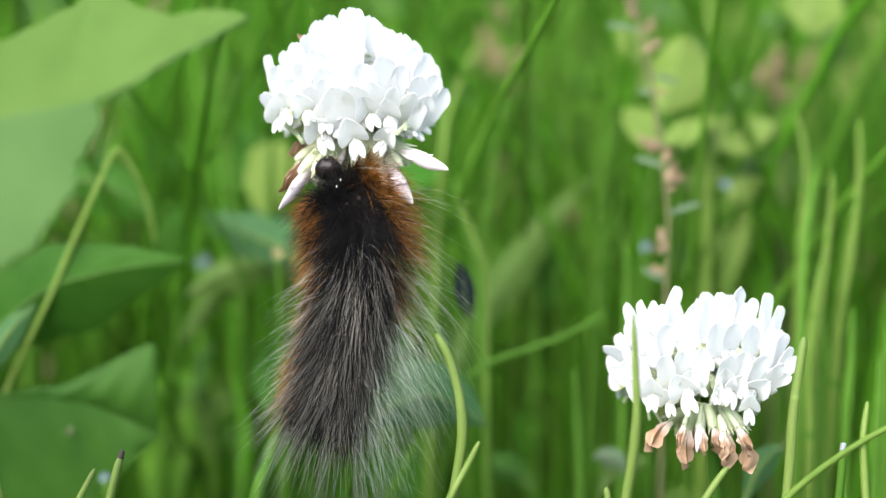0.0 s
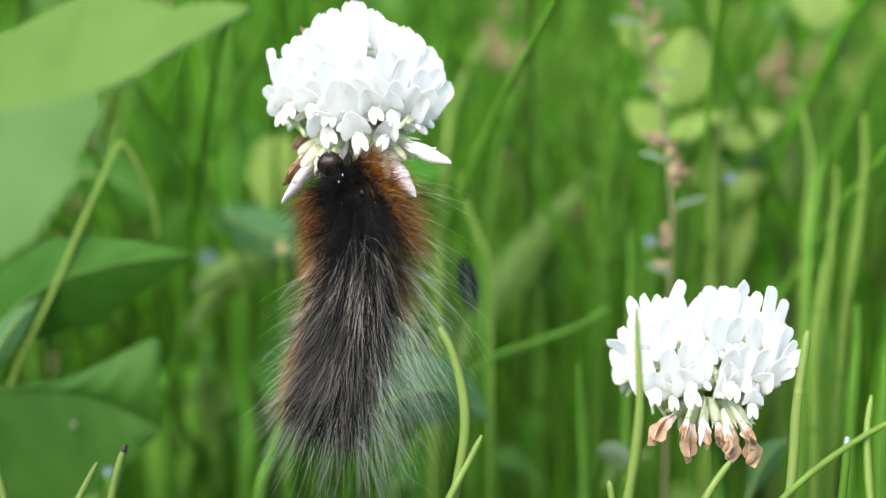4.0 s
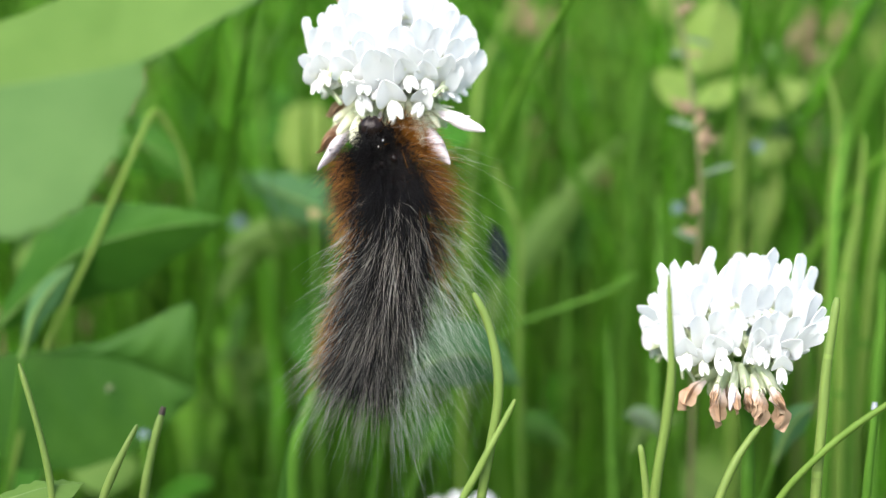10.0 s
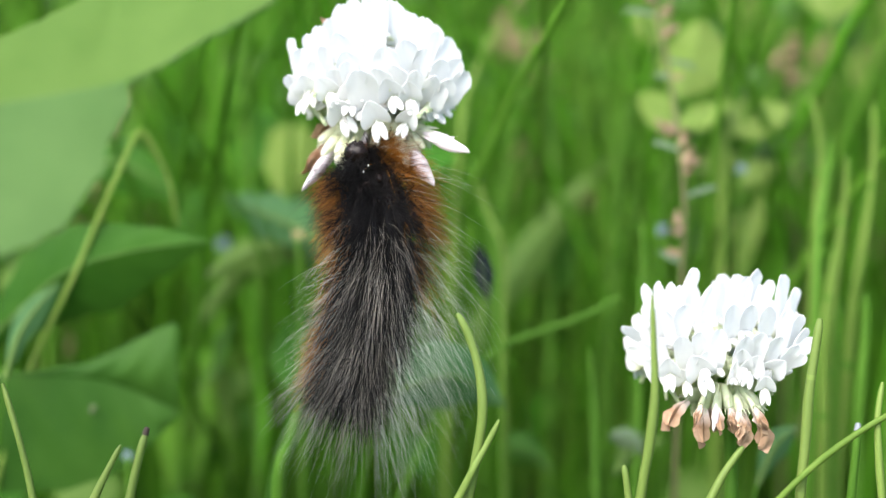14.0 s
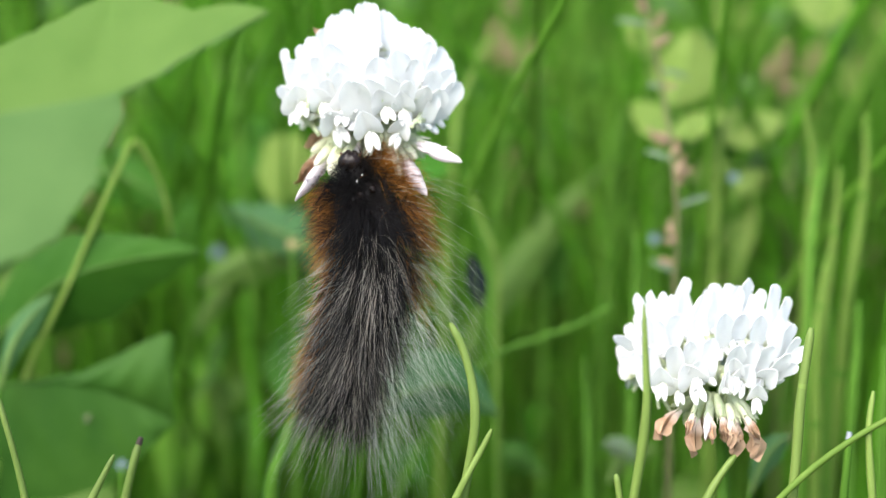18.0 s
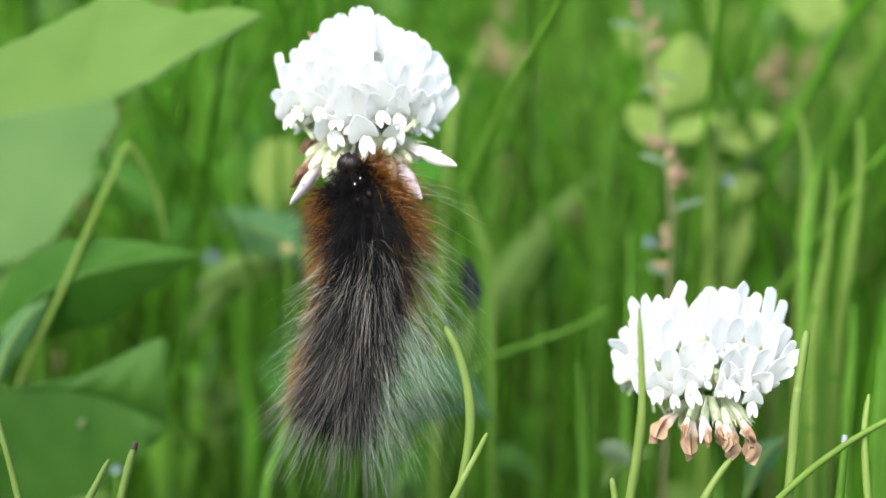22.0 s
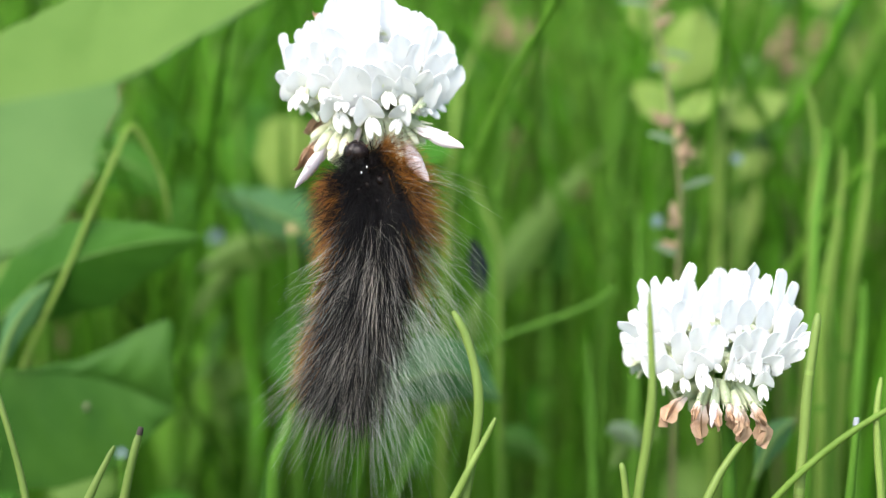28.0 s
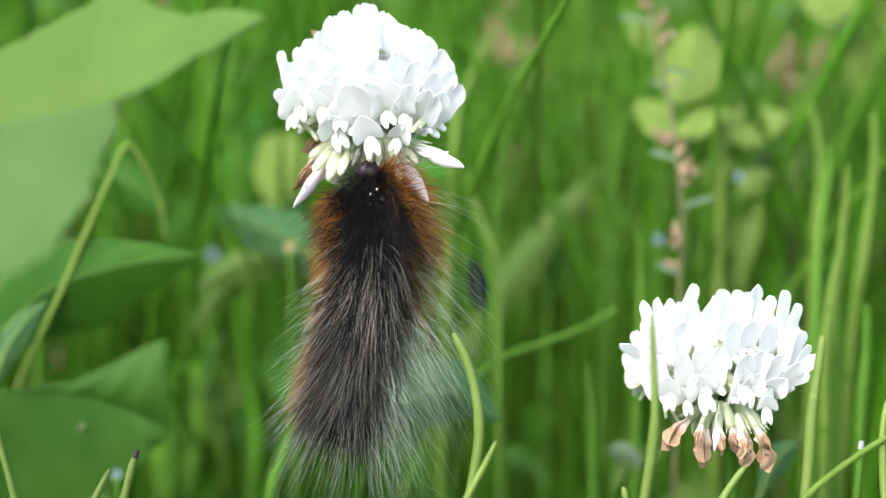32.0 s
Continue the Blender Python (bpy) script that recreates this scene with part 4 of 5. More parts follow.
stem_thing([(0.05462, 0.04017, 0.09441), (0.05377, 0.03936, 0.08978), (0.05283, 0.03787, 0.08137), (0.05283, 0.03639, 0.07294)], 0.8, 1.6, RUSH, STEM_OLIVE, "rush_stem", "rushes", 2)
stem_thing([(0.02609, 0.04675, 0.09719), (0.02634, 0.04554, 0.09030), (0.02598, 0.04402, 0.08169), (0.02562, 0.04220, 0.07135)], 0.7, 1.4, RUSH, STEM, "rush_stem", "rushes", 2)
stem_thing([(0.01822, 0.04244, 0.07850), (0.01856, 0.04123, 0.07163), (0.01873, 0.04002, 0.06475), (0.01906, 0.03850, 0.05615)], 0.7, 1.6, RUSH, STEM, "rush_stem", "rushes", 2)
stem_thing([(-0.00060, 0.06246, 0.10562), (0.00076, 0.06134, 0.09928), (0.00305, 0.06022, 0.09294), (0.00395, 0.05894, 0.08570), (0.00449, 0.05735, 0.07664)], 0.9, 1.7, RUSH, STEM, "rush_stem", "rushes", 2)
stem_thing([(0.01300, 0.09551, 0.12033), (0.01399, 0.09393, 0.11135), (0.01448, 0.09217, 0.10137), (0.01426, 0.09006, 0.08940)], 1.0, 2.0, RUSH, STEM, "rush_stem", "rushes", 2)
stem_thing([(0.04210, 0.07827, 0.13771), (0.04228, 0.07597, 0.12465), (0.04208, 0.07300, 0.10785), (0.04169, 0.06987, 0.09008)], 1.2, 2.2, RUSH, STEM_OLIVE, "rush_stem", "rushes", 2)
stem_thing([(0.02894, 0.10997, 0.11594), (0.02850, 0.10776, 0.10341), (0.02722, 0.10555, 0.09088), (0.02571, 0.10297, 0.07625)], 0.7, 1.4, RUSH, STEM, "rush_stem", "rushes", 2)
stem_thing([(-0.04252, 0.10864, 0.13718), (-0.04298, 0.10646, 0.12484), (-0.04261, 0.10428, 0.11248), (-0.04140, 0.10156, 0.09702)], 1.3, 2.2, RUSH, STEM, "rush_stem", "rushes", 2)


stem_thing([(0.06060, 0.02626, 0.08464), (0.06044, 0.02534, 0.07941), (0.05988, 0.02392, 0.07136), (0.05955, 0.02222, 0.06170)], 0.8, 1.6, RUSH, STEM, "rush_stem", "rushes", 2)
stem_thing([(0.05966, 0.04101, 0.08766), (0.05949, 0.03982, 0.08088), (0.05864, 0.03802, 0.07069), (0.05829, 0.03592, 0.05880)], 0.9, 1.8, RUSH, STEM, "rush_stem", "rushes", 2)
stem_thing([(0.05716, 0.04852, 0.08420), (0.05699, 0.04729, 0.07721), (0.05646, 0.04544, 0.06672), (0.05610, 0.04328, 0.05448)], 0.9, 1.8, RUSH, STEM, "rush_stem", "rushes", 2)
stem_thing([(0.06656, 0.04575, 0.09728), (0.06639, 0.04424, 0.08871), (0.06570, 0.04213, 0.07671), (0.06519, 0.03971, 0.06298)], 0.9, 1.8, RUSH, STEM, "rush_stem", "rushes", 2)
stem_thing([(0.05667, 0.09988, 0.08753), (0.05687, 0.09807, 0.07723), (0.05645, 0.09553, 0.06281), (0.05623, 0.09262, 0.04632)], 0.7, 1.4, RUSH, STEM, "rush_stem", "rushes", 2)
stem_thing([(0.07148, 0.05825, 0.11057), (0.07113, 0.05591, 0.09727), (0.07060, 0.05340, 0.08306), (0.07006, 0.05027, 0.06529)], 0.9, 1.8, RUSH, STEM, "rush_stem", "rushes", 2)


# ---- broad leaves ----
def leaf(points, left, right, label, mat, bend_left=0.0, bend_right=0.0, teeth=0.0, tooth_count=7, name="broad_leaf", face=(0, -1, 0.25), rib=0.5, blunt=0.0, petiole=True, mat_right=None, peak=0.45):
    """A leaf along a midrib: left and right half widths in mm, each half tilted by its bend; teeth: depth of the toothed margin in mm."""
    base = Vector(points[0])
    plant = thing(name, (base.x, base.y, 0), label, "leaf", "broad leaves")
    line = curve_through(local(points, plant.location), 9)
    n = len(line) - 1
    face = Vector(face).normalized()
    for sign, width, bend, coat in ((-1, left, bend_left, mat), (1, right, bend_right, mat_right or mat)):
        bm = bmesh.new()
        cols, grid = 6, []
        for i, c in enumerate(line):
            t = i / n
            ahead = (line[min(i + 1, n)] - line[max(i - 1, 0)]).normalized()
            out = ahead.cross(face).normalized() * sign
            tilt = (out * math.cos(radians(bend)) - face * math.sin(radians(bend))).normalized()
            lobe = (t / peak) ** 0.8 if t < peak else 1 - (1 - blunt) * ((t - peak) / (1 - peak)) ** 1.7
            saw = (t * tooth_count) % 1
            w = width * lobe if not isinstance(width, tuple) else float(np.interp(t, width[::2], width[1::2]))
            w = max(0.2, w - teeth * saw * min(1, 4 * (1 - t)))
            row = []
            for j in range(cols + 1):
                s = j / cols
                vein = 0.12 * math.sin(s * math.pi) * math.sin(t * 38 - s * 6)
                row.append(bm.verts.new(c + tilt * (w * s * MM) + face * (vein * MM - s * s * w * 0.1 * MM) + ahead * (w * s * s * 0.25 * MM)))
            grid.append(row)
        for i in range(n):
            for j in range(cols):
                bm.faces.new((grid[i][j], grid[i + 1][j], grid[i + 1][j + 1], grid[i][j + 1]))
        thicken(bm, 0.18 * MM)
        part("blade", bm, coat, plant)
    if rib:
        part("midrib", tube(bmesh.new(), [q + face * 0.1 * MM for q in line], lambda t: rib * (1 - 0.8 * t) * MM, 7), RIB, plant)
    if petiole:
        foot = line[0] + Vector((0, 0.004, -plant.location.z - line[0].z - 0.002))
        side = line[0] + Vector((-0.006, 0.004, 0))
        side.z *= 0.5
        part("petiole", tube(bmesh.new(), curve_through([line[0] + face * 0.1 * MM, side, foot], 8), lambda t: (0.3 + 0.25 * t) * MM, 8), STEM, plant)
    return plant


# lower half duller and bluer: the sky's reflection put into its colour
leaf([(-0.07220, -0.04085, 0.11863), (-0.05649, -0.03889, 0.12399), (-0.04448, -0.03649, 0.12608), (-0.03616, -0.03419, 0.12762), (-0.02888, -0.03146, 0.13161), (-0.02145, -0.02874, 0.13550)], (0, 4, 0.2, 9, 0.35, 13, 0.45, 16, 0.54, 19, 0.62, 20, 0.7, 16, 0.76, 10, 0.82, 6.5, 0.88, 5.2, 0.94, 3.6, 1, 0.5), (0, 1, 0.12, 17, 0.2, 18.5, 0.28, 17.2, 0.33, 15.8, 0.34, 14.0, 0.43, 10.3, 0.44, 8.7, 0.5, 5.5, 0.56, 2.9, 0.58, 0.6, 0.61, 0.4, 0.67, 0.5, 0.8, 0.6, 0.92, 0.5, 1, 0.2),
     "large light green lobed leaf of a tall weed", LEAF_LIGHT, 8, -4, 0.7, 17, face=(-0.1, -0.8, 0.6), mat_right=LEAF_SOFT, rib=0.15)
leaf([(-0.07384, 0.03567, 0.08037), (-0.06698, 0.03685, 0.08707), (-0.06098, 0.03766, 0.09168), (-0.05159, 0.03817, 0.09459), (-0.03949, 0.03846, 0.09624)], (0, 1, 0.3, 6, 0.55, 6.5, 0.8, 3.6, 1, 0.2), (0, 1, 0.35, 7, 0.6, 8.5, 0.85, 4, 1, 0.2), "dark green pointed leaf arching over", LEAF_DARK, -20, 45, 0.3, 6, face=(0, -0.8, 0.6), rib=0.2)


def folded_leaf(crease, upper, lower, label, mat):
    """A leaf folded along a crease: the upper flap leans back from it, the lower flap rolls forward over a ledge and hangs.
    upper, lower: share of the crease and height of the flap in mm, by turns."""
    plant = thing("broad_leaf", (crease[0][0], crease[0][1], 0), label, "leaf", "broad leaves")
    line = curve_through(local(crease, plant.location), 9)
    n, cols = len(line) - 1, 9
    for sign, flap in ((1, upper), (-1, lower)):
        bm, grid = bmesh.new(), []
        for i, c in enumerate(line):
            t = i / n
            w = max(0.3, float(np.interp(t, flap[::2], flap[1::2])))
            row = []
            for j in range(cols + 1):
                q = j / cols
                vein = 0.16 * math.sin(q * math.pi) * math.sin(t * 34 - q * 7)
                ahead = 0.3 * min(w, 5) * (1 - (1 - q) ** 2.4) if sign < 0 else 0.22 * w * q * (1 - q) * 2 - 0.2 * w * q * q
                row.append(bm.verts.new(c + Vector((0.12 * w * q * q * (sign < 0) * (1 - t), -ahead - vein, sign * w * q)) * MM))
            grid.append(row)
        for i in range(n):
            for j in range(cols):
                bm.faces.new((grid[i][j], grid[i + 1][j], grid[i + 1][j + 1], grid[i][j + 1]))
        thicken(bm, 0.18 * MM)
        part("blade", bm, mat, plant)
    foot = line[0] + Vector((0, 0.004, -line[0].z - 0.002))
    part("petiole", tube(bmesh.new(), curve_through([line[0], line[0] + Vector((-0.006, 0.004, -0.03)), foot], 8), lambda t: (0.3 + 0.25 * t) * MM, 8), STEM, plant)
    return plant


folded = folded_leaf([(-0.07600, 0.0350, 0.07520), (-0.06850, 0.0345, 0.07611), (-0.06083, 0.0340, 0.07636), (-0.05407, 0.0340, 0.07521), (-0.04904, 0.0340, 0.07318), (-0.04410, 0.0340, 0.07085)],
                     (0, 0.6, 0.3, 0.8, 0.48, 2.2, 0.67, 6.2, 0.83, 9.9, 0.97, 12.9, 1, 12.2), (0, 15, 0.1, 17.5, 0.35, 17.5, 0.55, 14.6, 0.64, 12.4, 0.77, 8.4, 0.88, 4.7, 1, 0.2), "folded mid-green leaf with a pointed tip", LEAF_MID)


def leaf_spot(place, owner, size):
    """A small eaten hole with a pale rim on a leaf."""
    for name, r, up, coat in (("scar", 1.0, 0.0, LEAF_SCAR), ("hole", 0.5, 0.15, DARK_TIP)):
        bm = bmesh.new()
        bmesh.ops.create_uvsphere(bm, u_segments=10, v_segments=6, radius=size * r * MM)
        for v in bm.verts:
            v.co = Vector((v.co.x * 0.7 + v.co.z * 0.3, v.co.y * 0.1 - up * MM, v.co.z * 1.1)) + Vector(place) - owner.location
        part(name, bm, coat, owner, "pale scar with a small dark hole" if name == "scar" else "")


leaf_spot((-0.05678, 0.03200, 0.07180), folded, 0.65)
leaf([(-0.06807, -0.01376, 0.06787), (-0.06100, -0.01333, 0.07030), (-0.05534, -0.01302, 0.07204), (-0.05054, -0.01291, 0.07266)], 2.2, 5, "light green toothed leaf low in front", LEAF_LIGHT, 10, 10, 0.7, 9, face=(0, -0.6, 0.8), rib=0.2)
leaf([(-0.06905, 0.02950, 0.07700), (-0.06700, 0.03050, 0.08330), (-0.06420, 0.03150, 0.08760), (-0.06100, 0.03250, 0.09080)], 2.0, 2.0, "narrow bluish green leaf standing between broader ones", LEAF_BLUE, 10, 20)
leaf([(-0.01387, 0.02837, 0.07356), (-0.00887, 0.02888, 0.07643), (-0.00223, 0.03006, 0.07738), (0.00462, 0.03030, 0.07299)], 5.5, 5.0, "bluish green leaf hanging behind the hairs", LEAF_BLUE, 10, 14)
leaf([(-0.02287, 0.06171, 0.08989), (-0.02842, 0.06236, 0.09355), (-0.03491, 0.06284, 0.09630), (-0.04046, 0.06330, 0.09887)], 4.5, 4.5, "bluish lobed leaf among the grass", LEAF_BLUE, 10, 10, 1.2, 4)
leaf([(-0.04546, 0.06875, 0.08370), (-0.03972, 0.06941, 0.08744), (-0.03400, 0.06965, 0.08884), (-0.02733, 0.06957, 0.08835)], 2.5, 4.0, "pale green leaf among the grass", LEAF_LIGHT, 10, 10)
leaf([(-0.03238, 0.08289, 0.09482), (-0.03187, 0.08375, 0.09969), (-0.03136, 0.08452, 0.10407), (-0.03115, 0.08521, 0.10797)], (0, 0.5, 0.12, 3.2, 0.35, 5.3, 0.6, 4.8, 0.82, 4.4, 0.94, 2.4, 1, 0.8), (0, 0.5, 0.12, 2.6, 0.35, 4.5, 0.6, 5.4, 0.82, 4.1, 0.94, 2.2, 1, 0.6), "yellow-green rounded clover leaf", LEAF_YELLOW, 6, 6, blunt=0.6, name="clover_leaf", face=(0, -0.7, 0.7))
ROUND = (0, 0.1, 0.15, 0.62, 0.35, 1.0, 0.55, 0.98, 0.72, 0.8, 0.88, 0.5, 1, 0.1)
for points, half, words in (([(0.03423, 0.07008, 0.11428), (0.03545, 0.07066, 0.11759), (0.03686, 0.07134, 0.12145), (0.03780, 0.07225, 0.12661)], 4.9, "yellow-green rounded clover leaf"), ([(0.03013, 0.07144, 0.12203), (0.02957, 0.07188, 0.12452), (0.02892, 0.07222, 0.12645), (0.02798, 0.07265, 0.12885)], 2.4, "pale yellow-green clover leaf"),
                            ([(0.03423, 0.06917, 0.10911), (0.03217, 0.06952, 0.11115), (0.03030, 0.06982, 0.11281), (0.02750, 0.07014, 0.11466)], 3.0, "pale yellow-green clover leaf"), ([(0.03358, 0.06920, 0.10930), (0.03638, 0.06942, 0.11058), (0.03872, 0.06965, 0.11187), (0.04265, 0.06991, 0.11333)], 2.3, "cream-green faded clover leaf"),
                            ([(0.03997, 0.07526, 0.10910), (0.04475, 0.07542, 0.11003), (0.04856, 0.07552, 0.11058), (0.05333, 0.07571, 0.11170)], 3.8, "pale yellow-green clover leaf"), ([(0.06129, 0.08629, 0.12561), (0.06168, 0.08675, 0.12821), (0.06246, 0.08726, 0.13110), (0.06363, 0.08811, 0.13591)], 4.2, "bright yellow-green clover leaf")):
    outline = tuple(v if k % 2 == 0 else v * half * 1.1 for k, v in enumerate(ROUND))
    leaf(points, outline, outline, words, LEAF_YELLOW, 6, 6, name="clover_leaf", face=(0, -0.7, 0.7), rib=0.2)
leaf([(-0.00271, 0.07384, 0.06654), (0.00318, 0.07660, 0.07642), (0.00911, 0.07911, 0.08489), (0.01605, 0.08171, 0.09390), (0.02450, 0.08424, 0.10247)], 3.3, 3.3, "broad pale grass blade bent across the meadow", LEAF_LIGHT, 12, 12, rib=0.25, name="tall_grass")


# ---- dry flower stalk ----
def dry_stalk():
    pts = to_ground([(0.02715, 0.06258, 0.14085), (0.02830, 0.06032, 0.13383), (0.02926, 0.05823, 0.12773), (0.03047, 0.05499, 0.12089), (0.03128, 0.05078, 0.11426), (0.03178, 0.04545, 0.10707), (0.03217, 0.04311, 0.09958), (0.03182, 0.04162, 0.09110), (0.03146, 0.03982, 0.08092)])
    plant = thing("flower_stalk", (pts[-1].x, pts[-1].y, 0), "faded brownish flower stalk with small pinkish capsules", "stalk")
    line = curve_through(local(pts, plant.location), 10)
    part("stalk", tube(bmesh.new(), line, lambda t: (0.3 + 0.2 * t) * MM, 8), STEM_DRY, plant)
    rng = random.Random(5)
    n = len(line) - 1
    # share of the stalk, side, number of capsules, size
    for share, sign, number, large in ((0.02, 1, 3, 0.8), (0.05, -1, 2, 0.8), (0.095, -1, 3, 0.9), (0.14, 1, 2, 0.6), (0.165, 1, 3, 0.8), (0.21, 1, 1, 0.6), (0.3, -1, 2, 1.0), (0.33, 1, 4, 1.0), (0.345, 1, 1, 0.7), (0.435, -1, 3, 0.9), (0.52, 1, 1, 0.6)):
        for _ in range(number):
            c = line[min(n, int((share + rng.uniform(-0.014, 0.014)) * n))]
            out = Vector((sign * rng.uniform(0.3, 1.1), rng.uniform(-0.9, 0.5), rng.uniform(-0.5, 0.9))).normalized()
            size = rng.uniform(0.6, 1.1) * large * MM
            stalk_end = rng.uniform(0.5, 1.6) * MM
            bm = bmesh.new()
            tube(bm, [c, c + out * stalk_end, c + out * (stalk_end + size * 0.7), c + out * (stalk_end + size * 1.5)], lambda t: size * (0.15 if t < 0.2 else 0.55 if t < 0.8 else 0.25), 8)
            pod = part("capsule", bm, CAPSULE, plant, "pinkish brown seed capsule")
            for q in range(4):
                bm = bmesh.new()
                petal_sheet(bm, rng.uniform(1.2, 2.4) * large * MM, 0.55 * MM, 0.6 * MM, 0.3, 0.0, 0.7, 4, 3)
                thicken(bm, 0.06 * MM)
                spin = out.to_track_quat("X", "Z").to_matrix().to_4x4() @ Euler((q * math.tau / 4 + rng.uniform(-0.5, 0.5), rng.uniform(-0.9, -0.1), 0)).to_matrix().to_4x4()
                bm.transform(Matrix.Translation(c + out * (stalk_end + size * 0.3)) @ spin)
                part("sepal", bm, CAPSULE, pod)
    for share, sign, length in ((0.05, 1, 4.0), (0.13, -1, 5.5), (0.195, 1, 5.0), (0.22, -1, 2.5), (0.325, -1, 4.5), (0.385, 1, 5.5), (0.46, -1, 4.0)):
        bm = bmesh.new()
        petal_sheet(bm, length * MM, 1.2 * MM, -0.5 * MM, 0.3, 0.0, 0.5)
        thicken(bm, 0.1 * MM)
        turn = Euler((0, rng.uniform(-0.5, 0.3), 0.2 if sign > 0 else math.pi - 0.2)).to_matrix().to_4x4() @ Euler((rng.uniform(0.5, 1.1) * sign, 0, 0)).to_matrix().to_4x4()
        bm.transform(Matrix.Translation(line[int(share * n)]) @ turn)
        part("leaf", bm, LEAF_GREY, plant, "small greyish green leaf")
    return plant


dry_stalk()


# ---- small plants between the grass ----
leaf([(-0.01972, 0.06874, 0.08365), (-0.02352, 0.06957, 0.08835), (-0.02732, 0.07023, 0.09210), (-0.03112, 0.07072, 0.09492), (-0.03492, 0.07106, 0.09681)], (0, 0.5, 0.3, 4, 0.4, 2.5, 0.6, 5, 0.7, 3, 1, 0.3), (0, 0.5, 0.3, 4.5, 0.42, 2.5, 0.62, 5, 0.72, 3, 1, 0.3), "bluish green lobed leaf deep in the grass", LEAF_BLUE, 10, 5, face=(0, -0.7, 0.7))
leaf([(-0.04724, 0.07196, 0.07311), (-0.04430, 0.07297, 0.07884), (-0.03943, 0.07397, 0.08455), (-0.03264, 0.07473, 0.08883), (-0.02391, 0.07498, 0.09024)], 2.0, 2.4, "narrow pale green leaf leaning over", LEAF_LIGHT, 10, 10, rib=0.3)
leaf([(-0.05502, 0.10075, 0.03487), (-0.05175, 0.10207, 0.04233), (-0.04631, 0.10301, 0.04765), (-0.03873, 0.10338, 0.04978)], 5, 5, "mid-green leaf low in the grass", LEAF_DARK, 10, 10)
leaf([(-0.05973, 0.08962, 0.05814), (-0.05558, 0.09016, 0.06119), (-0.05040, 0.09052, 0.06322), (-0.04420, 0.09061, 0.06372)], 3, 3, "narrow fresh green leaf low in the grass", GRASS, 10, 10)
for points in ([(0.04641, 0.08395, 0.11235), (0.04788, 0.08429, 0.11427), (0.04935, 0.08460, 0.11601), (0.05131, 0.08497, 0.11812)], [(0.04738, 0.08208, 0.10173), (0.05032, 0.08232, 0.10307), (0.05277, 0.08248, 0.10403), (0.05571, 0.08259, 0.10460)], [(0.04078, 0.08372, 0.09951), (0.04276, 0.08403, 0.10126), (0.04493, 0.08430, 0.10281), (0.04720, 0.08454, 0.10416)], [(0.05511, 0.09117, 0.12452), (0.05531, 0.09152, 0.12648), (0.05551, 0.09180, 0.12804), (0.05631, 0.09214, 0.13000)]):
    leaf(points, 2.6, 2.6, "small soft green leaf among the grass", LEAF_SOFT, 10, 10, 0.5, 4, rib=0.2)
for points in ([(0.07334, 0.12321, 0.10465), (0.07445, 0.12398, 0.10900), (0.07533, 0.12475, 0.11336), (0.07666, 0.12571, 0.11880)], [(0.07997, 0.12532, 0.11661), (0.08107, 0.12609, 0.12096), (0.08195, 0.12676, 0.12476), (0.08327, 0.12762, 0.12965)], [(0.05497, 0.13554, 0.11697), (0.05611, 0.13623, 0.12088), (0.05679, 0.13682, 0.12424), (0.05782, 0.13761, 0.12872)], [(0.06486, 0.12780, 0.10187), (0.06654, 0.12848, 0.10573), (0.06766, 0.12916, 0.10960), (0.06934, 0.12994, 0.11401)]):
    leaf(points, 3.2, 3.2, "pale yellow-green leaf deep in the meadow", LEAF_YELLOW, 10, 10, rib=0.2)
leaf([(-0.06829, 0.07190, 0.10157), (-0.06255, 0.07223, 0.10344), (-0.05588, 0.07189, 0.10154), (-0.04922, 0.07106, 0.09684)], 4, 5, "dark green leaf in the shade of a larger one", LEAF_DARK, 10, 10)
leaf([(0.04175, 0.02634, 0.06204), (0.04341, 0.02706, 0.06613), (0.04507, 0.02749, 0.06858), (0.04755, 0.02785, 0.07062)], 2.2, 2.2, "small grey-green leaf in the grass", LEAF_BLUE, 10, 10)
leaf([(0.02242, 0.04391, 0.05801), (0.02420, 0.04437, 0.06063), (0.02686, 0.04468, 0.06238), (0.02997, 0.04483, 0.06325)], 2.4, 2.4, "small pale leaf low in the grass", LEAF_LIGHT, 10, 10)
# leaf-shaped piece added in place of a blue-black patch of unclear kind
leaf([(0.00242, 0.03683, 0.08695), (0.00183, 0.03727, 0.08946), (0.00132, 0.03786, 0.09281), (0.00048, 0.03838, 0.09574)], 1.6, 1.7, "leaf-shaped blue-black patch behind the hairs", BLUE_BLACK, 25, 25, rib=0.2, name="withered_leaf")


def seed_head(points, label, seed, size=1.0, mat=None):
    """A grass stalk with a loose brown ear of small spikelets."""
    rng = random.Random(seed)
    pts = to_ground(points)
    plant = thing("seed_grass", (pts[-1][0], pts[-1][1], 0), label, "grass", "seeding grasses")
    line = curve_through(local(pts, plant.location), 8)
    part("stalk", tube(bmesh.new(), line, lambda t: (0.25 + 0.3 * t) * MM, 6), mat or GRASS_PALE, plant)
    for k in range(16):
        c = line[0].lerp(line[8], k / 16)
        out = Vector((rng.uniform(-1, 1), rng.uniform(-1, 1), rng.uniform(0.3, 1.2))).normalized()
        bm = bmesh.new()
        tube(bm, [c, c + out * 0.9 * MM * size, c + out * 1.9 * MM * size, c + out * 2.6 * MM * size], lambda t: (0.1 if t < 0.1 else 0.5 if t < 0.7 else 0.1) * MM * size, 6)
        part("spikelet", bm, SEED, plant)
    return plant


